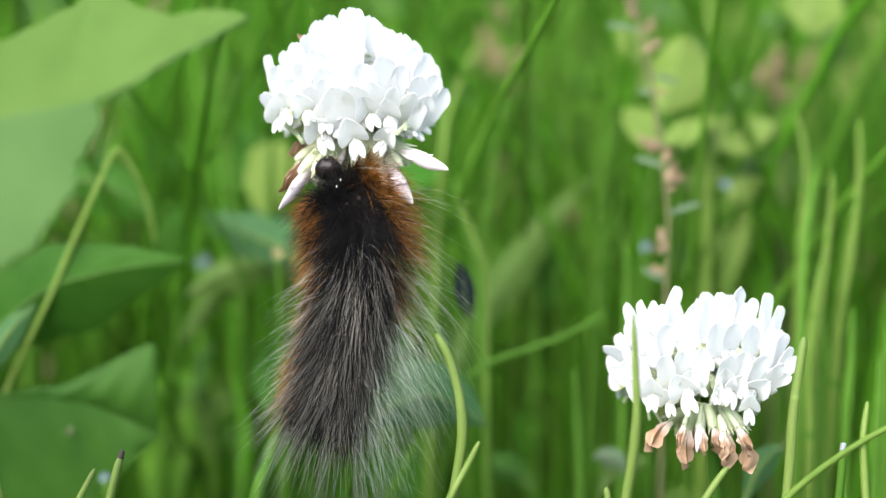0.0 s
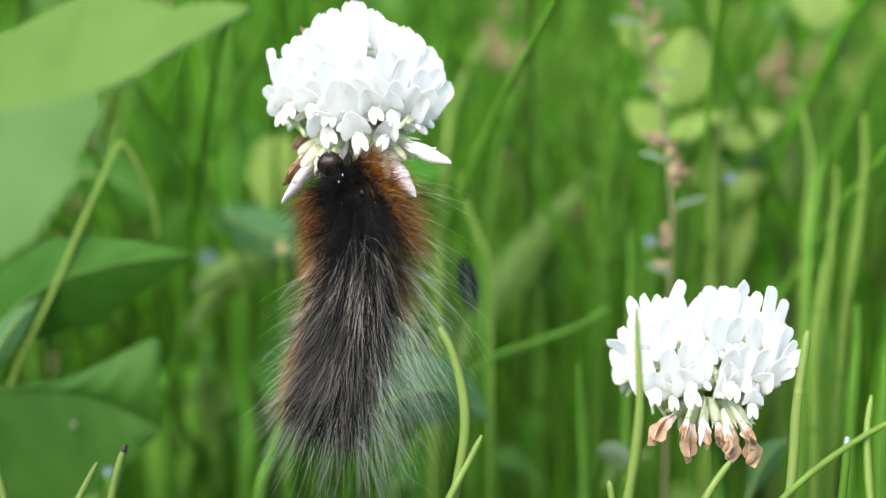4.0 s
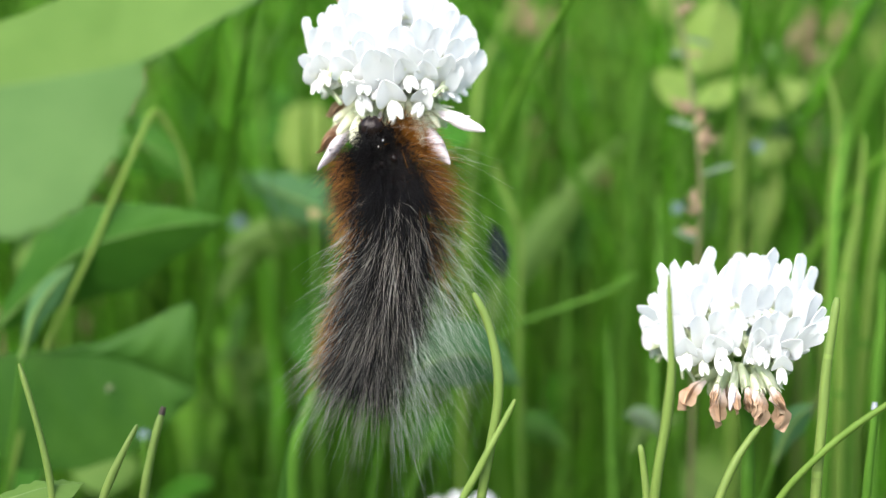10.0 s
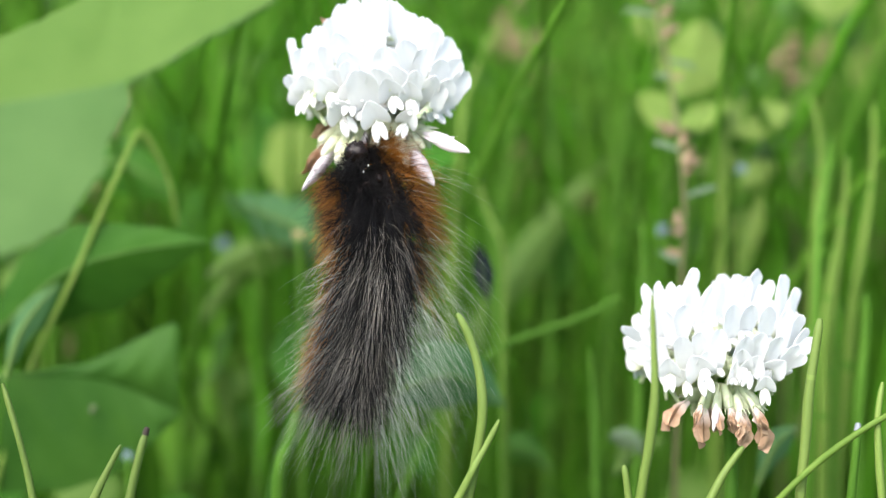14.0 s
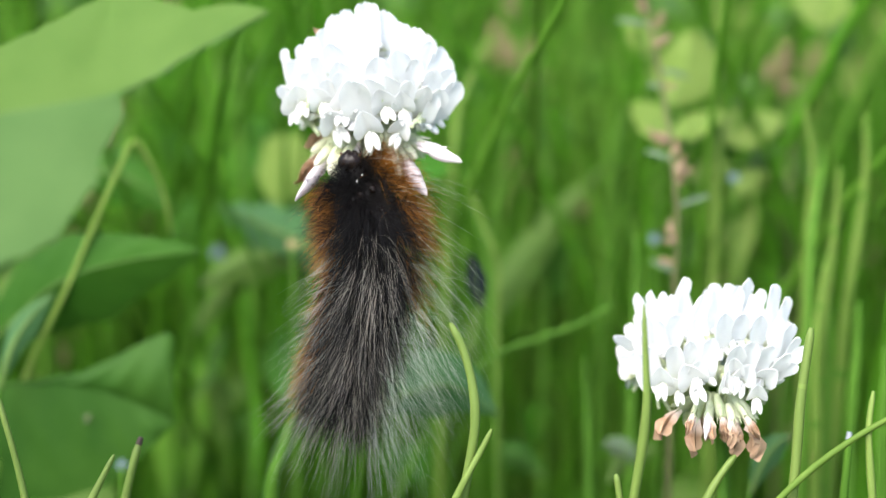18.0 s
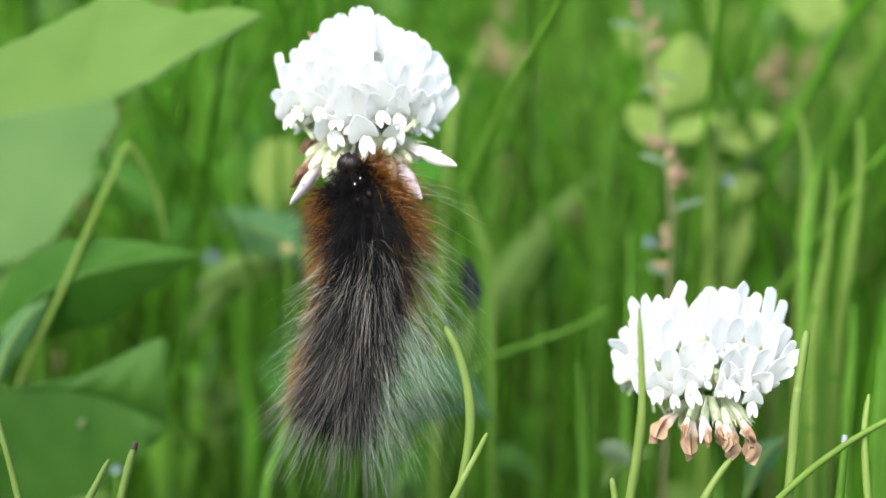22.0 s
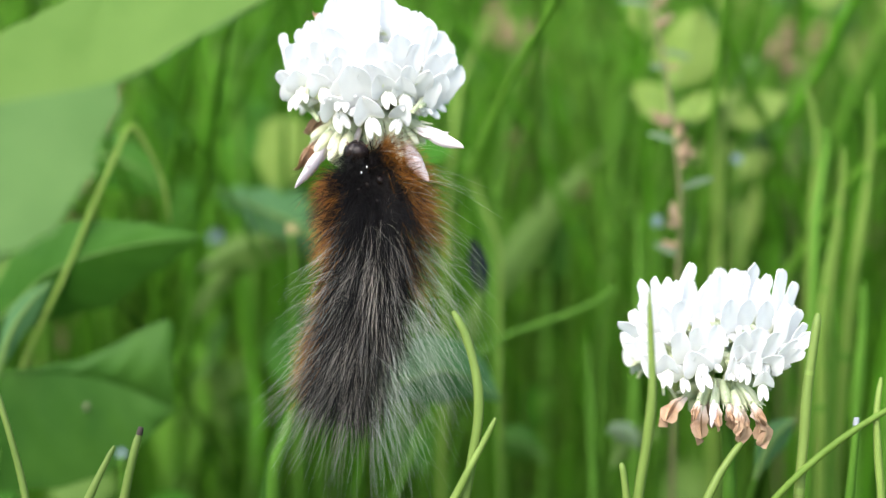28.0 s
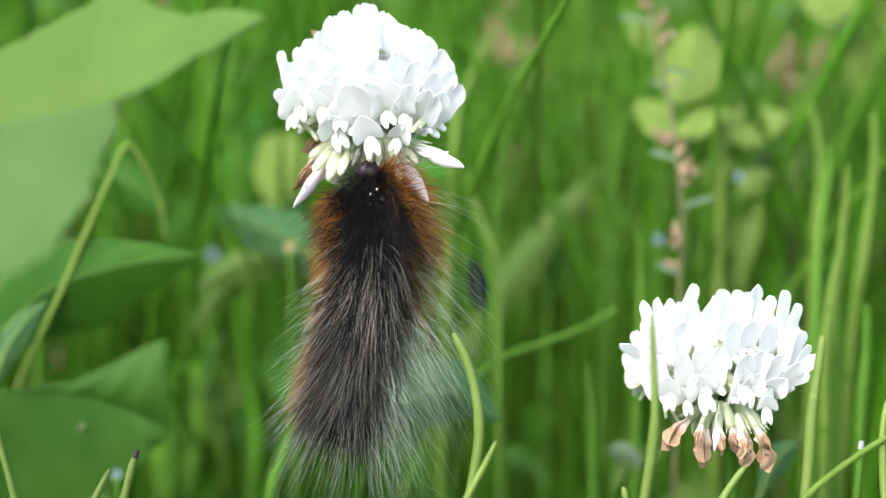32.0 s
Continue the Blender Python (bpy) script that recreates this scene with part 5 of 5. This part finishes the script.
EAR = "grass stalk with a loose reddish brown seed head"
seed_head([(0.00952, 0.10571, 0.12056), (0.01056, 0.10480, 0.11541), (0.01127, 0.10317, 0.10616), (0.01020, 0.10026, 0.08969)], EAR, 1, 1.3)
seed_head([(0.06163, 0.12070, 0.11923), (0.06206, 0.11976, 0.11386), (0.06184, 0.11768, 0.10205), (0.06140, 0.11502, 0.08700)], EAR, 2, 1.2)
seed_head([(0.00787, 0.11722, 0.12826), (0.00679, 0.11629, 0.12297), (0.00462, 0.11498, 0.11556), (0.00136, 0.11274, 0.10285)], EAR, 4, 1.2)
seed_head([(0.01025, 0.12189, 0.09718), (0.01079, 0.12093, 0.09172), (0.01133, 0.11939, 0.08298), (0.01186, 0.11688, 0.06876)], EAR, 5, 1.2)
seed_head([(0.02266, 0.11580, 0.09139), (0.02320, 0.11504, 0.08709), (0.02341, 0.11352, 0.07847), (0.02317, 0.11124, 0.06554)], EAR, 6, 1.1)


WEED = "faded grey-brown weed stalk with small seed clusters"
seed_head([(0.06800, 0.11500, 0.11900), (0.06400, 0.11000, 0.11400), (0.06100, 0.10500, 0.10700), (0.05900, 0.10000, 0.09700), (0.05800, 0.09500, 0.08500)], WEED, 7, 1.5, STEM_DRY)
seed_head([(0.05600, 0.10000, 0.11800), (0.05700, 0.09700, 0.11200), (0.05800, 0.09300, 0.10200), (0.05800, 0.09000, 0.09000)], WEED, 8, 1.5, STEM_DRY)
seed_head([(0.01200, 0.12500, 0.11700), (0.01200, 0.12000, 0.10900), (0.01100, 0.11500, 0.09800), (0.01100, 0.11000, 0.08900)], EAR, 10, 1.8)
seed_head([(0.00800, 0.14000, 0.12100), (0.00600, 0.13300, 0.11300), (0.00300, 0.12700, 0.10500), (0.00200, 0.12000, 0.09400)], EAR, 11, 1.8)
seed_head([(0.08500, 0.14000, 0.11800), (0.08300, 0.13300, 0.11200), (0.08100, 0.12700, 0.10100), (0.07900, 0.12000, 0.08800)], EAR, 12, 1.8)
stem_thing([(0.05700, 0.06000, 0.10900), (0.05600, 0.05500, 0.10400), (0.05400, 0.05000, 0.09600), (0.05300, 0.04500, 0.08300)], 0.9, 1.5, RUSH, STEM, "rush_stem", "rushes", 2)
stem_thing([(0.00000, 0.06500, 0.10400), (0.00100, 0.06100, 0.10100), (0.00300, 0.05700, 0.09600), (0.00500, 0.05400, 0.09100), (0.00500, 0.05000, 0.08200)], 0.5, 0.8, "thin grass stem leaning among the rushes", STEM_OLIVE, "tall_grass")
stem_thing([(0.00500, 0.08000, 0.12600), (0.00200, 0.07600, 0.12100), (-0.00100, 0.07300, 0.11400), (-0.00200, 0.06900, 0.10700), (-0.00300, 0.06500, 0.09300)], 0.8, 1.4, "thin grass stem leaning among the rushes", STEM_OLIVE, "tall_grass")
leaf([(0.02600, 0.04000, 0.06200), (0.02500, 0.04020, 0.06400), (0.02300, 0.04040, 0.06500), (0.02100, 0.04050, 0.06480)], 1.6, 1.6, "small grey-green leaf low in the grass", LEAF_GREY, 10, 10, rib=0.15)
leaf([(0.01300, 0.06000, 0.05300), (0.01000, 0.06020, 0.05600), (0.00700, 0.06040, 0.05700), (0.00400, 0.06050, 0.05600)], 2.6, 2.6, "small dull green leaf low in the grass", LEAF_MID, 10, 10, rib=0.2)
leaf([(-0.04700, 0.07000, 0.06400), (-0.04400, 0.07200, 0.06800), (-0.04300, 0.07300, 0.07200), (-0.04100, 0.07500, 0.07600)], 1.4, 1.4, "narrow soft green blade low in the grass", LEAF_MID, 10, 10, rib=0.15, name="tall_grass")
leaf([(-0.04200, 0.07500, 0.05400), (-0.04300, 0.07520, 0.06000), (-0.04380, 0.07540, 0.06600), (-0.04400, 0.07560, 0.07200)], 2.0, 2.0, "narrow soft green blade low in the grass", LEAF_LIGHT, 10, 10, rib=0.15, name="tall_grass")


leaf([(0.06900, 0.14000, 0.11500), (0.07300, 0.14200, 0.11700), (0.07600, 0.14300, 0.12000), (0.08000, 0.14500, 0.12400)], 4.5, 4.5, "pale soft green leaf deep in the meadow", LEAF_SOFT, 10, 10, rib=0.2)
leaf([(0.04500, 0.07400, 0.09800), (0.04700, 0.07500, 0.10000), (0.04900, 0.07600, 0.10100), (0.05200, 0.07700, 0.10200)], 2.6, 2.6, "pale soft green leaf deep in the meadow", LEAF_YELLOW, 10, 10, rib=0.2)
leaf([(0.04200, 0.07600, 0.08800), (0.04400, 0.07700, 0.09000), (0.04700, 0.07800, 0.09200), (0.05000, 0.07900, 0.09200)], 2.6, 2.6, "pale soft green leaf deep in the meadow", LEAF_YELLOW, 10, 10, rib=0.2)
leaf([(0.03800, 0.07200, 0.10100), (0.04000, 0.07300, 0.10300), (0.04300, 0.07400, 0.10300), (0.04500, 0.07500, 0.10400)], 2.2, 2.2, "pale soft green leaf deep in the meadow", LEAF_YELLOW, 10, 10, rib=0.2)
leaf([(0.04500, 0.07600, 0.10700), (0.04700, 0.07700, 0.10800), (0.04900, 0.07800, 0.11000), (0.05200, 0.07900, 0.11000)], 2.6, 2.6, "pale soft green leaf deep in the meadow", LEAF_YELLOW, 10, 10, rib=0.2)
leaf([(0.04600, 0.07200, 0.08000), (0.04600, 0.07300, 0.08700), (0.04800, 0.07400, 0.09200), (0.04900, 0.07500, 0.09800)], 1.6, 1.6, "soft green grass blade leaning among the rushes", LEAF_YELLOW, 10, 10, rib=0.2, name="tall_grass")
leaf([(0.04000, 0.08000, 0.07800), (0.04000, 0.08100, 0.08400), (0.03900, 0.08300, 0.09000), (0.03800, 0.08400, 0.09500)], 1.4, 1.4, "soft green grass blade leaning among the rushes", LEAF_MID, 10, 10, rib=0.2, name="tall_grass")
leaf([(-0.04900, 0.07500, 0.04300), (-0.04800, 0.07600, 0.05300), (-0.04700, 0.07800, 0.06200), (-0.04600, 0.07900, 0.07100)], 1.7, 1.7, "soft green grass blade leaning low in the meadow", GRASS_PALE, 10, 10, rib=0.2, name="tall_grass")
leaf([(-0.04300, 0.08000, 0.04000), (-0.04300, 0.08100, 0.05400), (-0.04400, 0.08300, 0.06500), (-0.04500, 0.08400, 0.07400)], 1.8, 1.8, "soft green grass blade leaning low in the meadow", GRASS_PALE, 10, 10, rib=0.2, name="tall_grass")
leaf([(-0.05600, 0.09000, 0.03700), (-0.05600, 0.09100, 0.04500), (-0.05600, 0.09300, 0.05300), (-0.05600, 0.09400, 0.06300)], 2.0, 2.0, "soft green grass blade leaning low in the meadow", GRASS_PALE, 10, 10, rib=0.2, name="tall_grass")
leaf([(-0.03800, 0.07000, 0.04400), (-0.03700, 0.07100, 0.05300), (-0.03700, 0.07300, 0.06200), (-0.03900, 0.07400, 0.07200)], 1.6, 1.6, "soft green grass blade leaning low in the meadow", GRASS, 10, 10, rib=0.2, name="tall_grass")


for points, thin, thick in (([(0.01100, 0.08500, 0.12000), (0.00900, 0.08300, 0.11800), (0.00800, 0.08100, 0.11100), (0.00600, 0.07900, 0.10200), (0.00500, 0.07700, 0.09500), (0.00400, 0.07500, 0.08600)], 0.9, 0.9),
                            ([(0.01100, 0.09000, 0.12050), (0.01300, 0.08800, 0.11400), (0.01400, 0.08700, 0.10600), (0.01400, 0.08500, 0.09600)], 0.8, 0.9),
                            ([(0.02900, 0.09000, 0.11200), (0.02700, 0.08800, 0.10600), (0.02600, 0.08500, 0.09700), (0.02500, 0.08300, 0.08900), (0.02400, 0.08000, 0.07900)], 0.8, 1.1)):
    stem_thing(points, thin, thick, "soft green grass stem in the meadow", STEM, "tall_grass")


def tiny_flower(points, label, mat=PALE_BLUE, size=1.0):
    pts = to_ground(points)
    plant = thing("tiny_flower", (pts[-1][0], pts[-1][1], 0), label, "flower", "tiny pale flowers")
    line = curve_through(local(pts, plant.location), 6)
    part("stem", tube(bmesh.new(), line, lambda t: (0.2 + 0.2 * t) * MM, 6), STEM, plant)
    for k in range(5):
        bm = bmesh.new()
        petal_sheet(bm, 0.9 * size * MM, 0.75 * size * MM, 0.1 * MM, 0.1, 0.05 * MM, 0.5, 4, 3)
        thicken(bm, 0.08 * MM)
        bm.transform(Matrix.Translation(line[0]) @ Euler((radians(70), 0, 0)).to_matrix().to_4x4() @ Euler((0, 0, k * math.tau / 5)).to_matrix().to_4x4())
        part("petal", bm, mat, plant)


tiny_flower([(0.04344, 0.06209, 0.10352), (0.04362, 0.06116, 0.09828), (0.04380, 0.05925, 0.08743)], "tiny pale blue flower among the grass")
tiny_flower([(0.03060, 0.06037, 0.09379), (0.03077, 0.05957, 0.08927), (0.03095, 0.05830, 0.08203)], "tiny pale blue flower among the grass")
tiny_flower([(-0.02736, 0.05000, 0.09488), (-0.02709, 0.04800, 0.08986), (-0.02689, 0.04600, 0.08127)], "small faded brownish flower among the grass", SEED, 1.0)
tiny_flower([(-0.04420, 0.08500, 0.08674), (-0.04388, 0.08300, 0.08102), (-0.04368, 0.08100, 0.07124)], "tiny pale blue flower among the grass", PALE_BLUE, 1.4)
tiny_flower([(-0.03764, 0.08500, 0.08427), (-0.03734, 0.08300, 0.07855), (-0.03714, 0.08100, 0.06877)], "tiny pale blue flower among the grass", PALE_BLUE, 1.6)
tiny_flower([(-0.05147, 0.03000, 0.06525), (-0.05109, 0.02800, 0.06064), (-0.05085, 0.02600, 0.05257)], "tiny pale blue flower low in the grass", PALE_BLUE, 0.9)


# ---- meadow ----
def meadow(name, label, count, seed, near, far, tall, width, mat, lean=0.25, ring=None):
    """Many grass blades as one sheet of stuff; each blade is a curved, keeled ribbon."""
    rng = random.Random(seed)
    verts, faces = [], []
    for _ in range(count):
        y = near + (far - near) * rng.random() ** 1.3
        x = rng.uniform(-1, 1) * (0.075 + 0.36 * (y + 0.22)) 
        if ring:
            far_out, way = rng.uniform(*ring), rng.uniform(0, math.tau)
            x, y = far_out * math.cos(way), -0.25 + far_out * math.sin(way)
            if y > 0 and abs(x) < 0.075 + 0.36 * (y + 0.22) and y < 1.5:
                continue
        h = rng.uniform(*tall)
        w = rng.uniform(*width) * MM
        a = rng.gauss(0, 0.6)
        side = Vector((math.cos(a), math.sin(a), 0))
        front = Vector((-math.sin(a), math.cos(a), 0))
        tip = Vector((max(-1.6, min(1.6, rng.gauss(0, 1))), rng.gauss(0, 1), 0)) * lean * h
        if lean > 0.3:
            tip.y = abs(tip.y)
        first = len(verts)
        for i in range(8):
            t = i / 7
            c = Vector((x, y, -0.003)) + Vector((0, 0, h * (t - 0.12 * t * t * rng.uniform(0.8, 1.2)))) + tip * t * t
            r = w * 0.5 * (0.75 + 0.5 * t) * (1 - t ** 4) + 0.00005
            verts += [c - side * r, c + front * r * 0.45, c + side * r, c - front * r * 0.25]
        for i in range(7):
            for k in range(4):
                p, q = first + i * 4 + k, first + i * 4 + (k + 1) % 4
                faces.append((p, q, q + 4, p + 4))
    return tagged(from_arrays(name, verts, faces, mat), label, "grass", "", "stuff")


def undergrowth(name, label, count, seed, mat, near, far, size, low=0.005, high=0.115, span=(-1, 1)):
    """Small broad leaves at all angles low between the grass, as one sheet of stuff."""
    rng = random.Random(seed)
    verts, faces = [], []
    for _ in range(count):
        y = rng.uniform(near, far)
        c = Vector((rng.uniform(*span) * (0.08 + 0.3 * (y + 0.22)), y, rng.uniform(low, high)))
        face = Vector((rng.gauss(0, 0.5), rng.uniform(-1, 0.1), rng.uniform(0.2, 1.0))).normalized()
        along = face.cross(Vector((rng.gauss(0, 1), rng.gauss(0, 1), rng.gauss(0, 1)))).normalized()
        side = face.cross(along)
        long, wide = rng.uniform(*size) * MM, rng.uniform(0.3, 0.5)
        first = len(verts)
        for i in range(7):
            t = i / 6
            w = long * wide * math.sin(math.pi * (0.06 + 0.92 * t)) ** 0.8
            p = c + along * long * (t - 0.5) - face * long * 0.25 * (t - 0.4) ** 2
            verts += [p - side * w + face * w * 0.25, p, p + side * w + face * w * 0.25]
        for i in range(6):
            for k in range(2):
                q = first + i * 3 + k
                faces.append((q, q + 1, q + 4, q + 3))
    return tagged(from_arrays(name, verts, faces, mat), label, "leaves", "", "stuff")


undergrowth("low_leaves", "small dark green leaves low between the grass", 110, 31, LEAF_DARK, 0.055, 0.3, (9, 18))
undergrowth("low_leaves", "small light green leaves low between the grass", 170, 32, LEAF_LIGHT, 0.055, 0.3, (7, 15))
undergrowth("low_leaves", "small yellow-green leaves low between the grass", 60, 33, LEAF_YELLOW, 0.07, 0.35, (6, 12))
undergrowth("herb_leaves", "soft green herb leaves scattered through the meadow", 150, 34, LEAF_SOFT, 0.10, 0.45, (5, 12), 0.05, 0.18)
undergrowth("herb_leaves", "dark green herb leaves scattered through the meadow", 110, 35, LEAF_DARK, 0.09, 0.45, (7, 15), 0.05, 0.18)
undergrowth("herb_leaves", "yellow-green herb leaves scattered through the meadow", 120, 36, LEAF_YELLOW, 0.14, 0.6, (5, 11), 0.05, 0.2)
meadow("meadow_grass", "dense upright green meadow grass", 1250, 41, 0.08, 0.42, (0.10, 0.20), (0.9, 2.1), GRASS, 0.2)
meadow("meadow_grass", "tall green meadow grass farther back", 1900, 2, 0.30, 1.5, (0.14, 0.30), (1.6, 3.6), GRASS, 0.22)
meadow("pale_grass", "tall yellow-green meadow grass farther back", 1700, 12, 0.22, 1.5, (0.16, 0.32), (1.6, 3.6), GRASS_PALE, 0.22)
meadow("pale_grass", "paler yellow-green grass blades in the meadow", 850, 3, 0.085, 0.7, (0.12, 0.24), (0.9, 2.0), GRASS_PALE, 0.2)
meadow("broad_grass", "broad leaning green grass blades in the meadow", 240, 9, 0.12, 0.5, (0.09, 0.18), (2.2, 4.2), GRASS, 0.5)
meadow("dry_grass", "withered straw-brown grass blades in the meadow", 60, 8, 0.09, 0.6, (0.10, 0.22), (0.8, 1.8), SEED, 0.35)
undergrowth("herb_leaves", "pale yellow-green herb leaves at one side of the meadow", 90, 37, LEAF_YELLOW, 0.10, 0.5, (5, 11), 0.06, 0.2, (0.3, 1.0))
meadow("low_grass", "short grass close to the ground", 1500, 4, -0.03, 0.3, (0.02, 0.06), (0.8, 2.0), GRASS, 0.4)


meadow("meadow_grass", "green meadow grass all around", 9000, 5, 0, 0, (0.10, 0.26), (2.0, 4.5), GRASS, 0.2, ring=(0.35, 2.2))
meadow("meadow_grass", "dense green meadow grass all around", 7000, 6, 0, 0, (0.12, 0.28), (1.8, 3.8), GRASS, 0.2, ring=(0.55, 1.7))
meadow("pale_grass", "yellow-green meadow grass all around", 4000, 7, 0, 0, (0.14, 0.30), (1.6, 3.6), GRASS_PALE, 0.2, ring=(0.55, 1.8))


# ---- what moves ----
def motions():
    h = CAT_HEAD.location.copy()
    walk(CAT_HEAD, [(t, pose(h.x + dx * MM, h.y, h.z + dz * MM, 0, turn, 0)) for t, dx, dz, turn in (
        (0, -0.66, 0.33, -6), (1, 0.00, 0.33, 0), (2, 0.11, 0.11, 1), (3, -0.78, 0.12, -7), (3.5, -0.78, 0.11, -7), (5.5, -0.67, -0.00, -6), (7, -1.00, 0.33, -9), (8, -0.89, 0.44, -8), (9, -0.67, 0.56, -6), (10, 0.00, 0.55, 0), (11, 0.56, 0.89, 5), (12, -0.11, 0.33, -1), (13, 0.11, 0.22, 1), (14, 0.12, -0.00, 1), (14.5, 0.34, 0.23, 3), (16.5, 0.01, 0.33, 0), (18, 0.23, 0.12, 2), (19, 0.00, -0.00, 0), (20, 0.23, 0.11, 2), (21, 0.23, 0.12, 2), (22, 0.79, 0.33, 7), (22.5, 0.78, -0.00, 7), (23, 0.00, 0.22, 0), (24, -0.11, -0.01, -1), (24.5, 0.33, 0.12, 3), (26.5, 1.00, -0.44, 9), (27, 0.89, -0.44, 8), (28, 0.89, -0.44, 8), (29, 1.11, -0.56, 10), (30, 1.22, -1.11, 11), (31, 1.89, -0.67, 16), (32, 2.44, -0.56, 16))])
    for s, share in ((0, 0.9), (1, 0.7), (2, 0.5), (3, 0.3)):
        seg = SEGMENTS[s]
        c = seg.location.copy()
        walk(seg, [(t, pose(c.x + dx * share * MM, c.y, c.z + dz * share * MM, 0, turn * share, 0)) for t, dx, dz, turn in (
            (0, 0.3, -0.2, 0), (6, 0.1, -0.3, 0), (9, -0.3, 0, 0), (12, -0.1, 0.2, 0), (14, -0.1, 0.2, 0), (19, 0, 0, 0), (22, 0.3, -0.2, 1), (24, 0.5, -0.4, 2), (28, 1.0, -0.75, 4), (30, 1.2, -0.75, 5), (32, 1.6, -0.75, 6))])


motions()
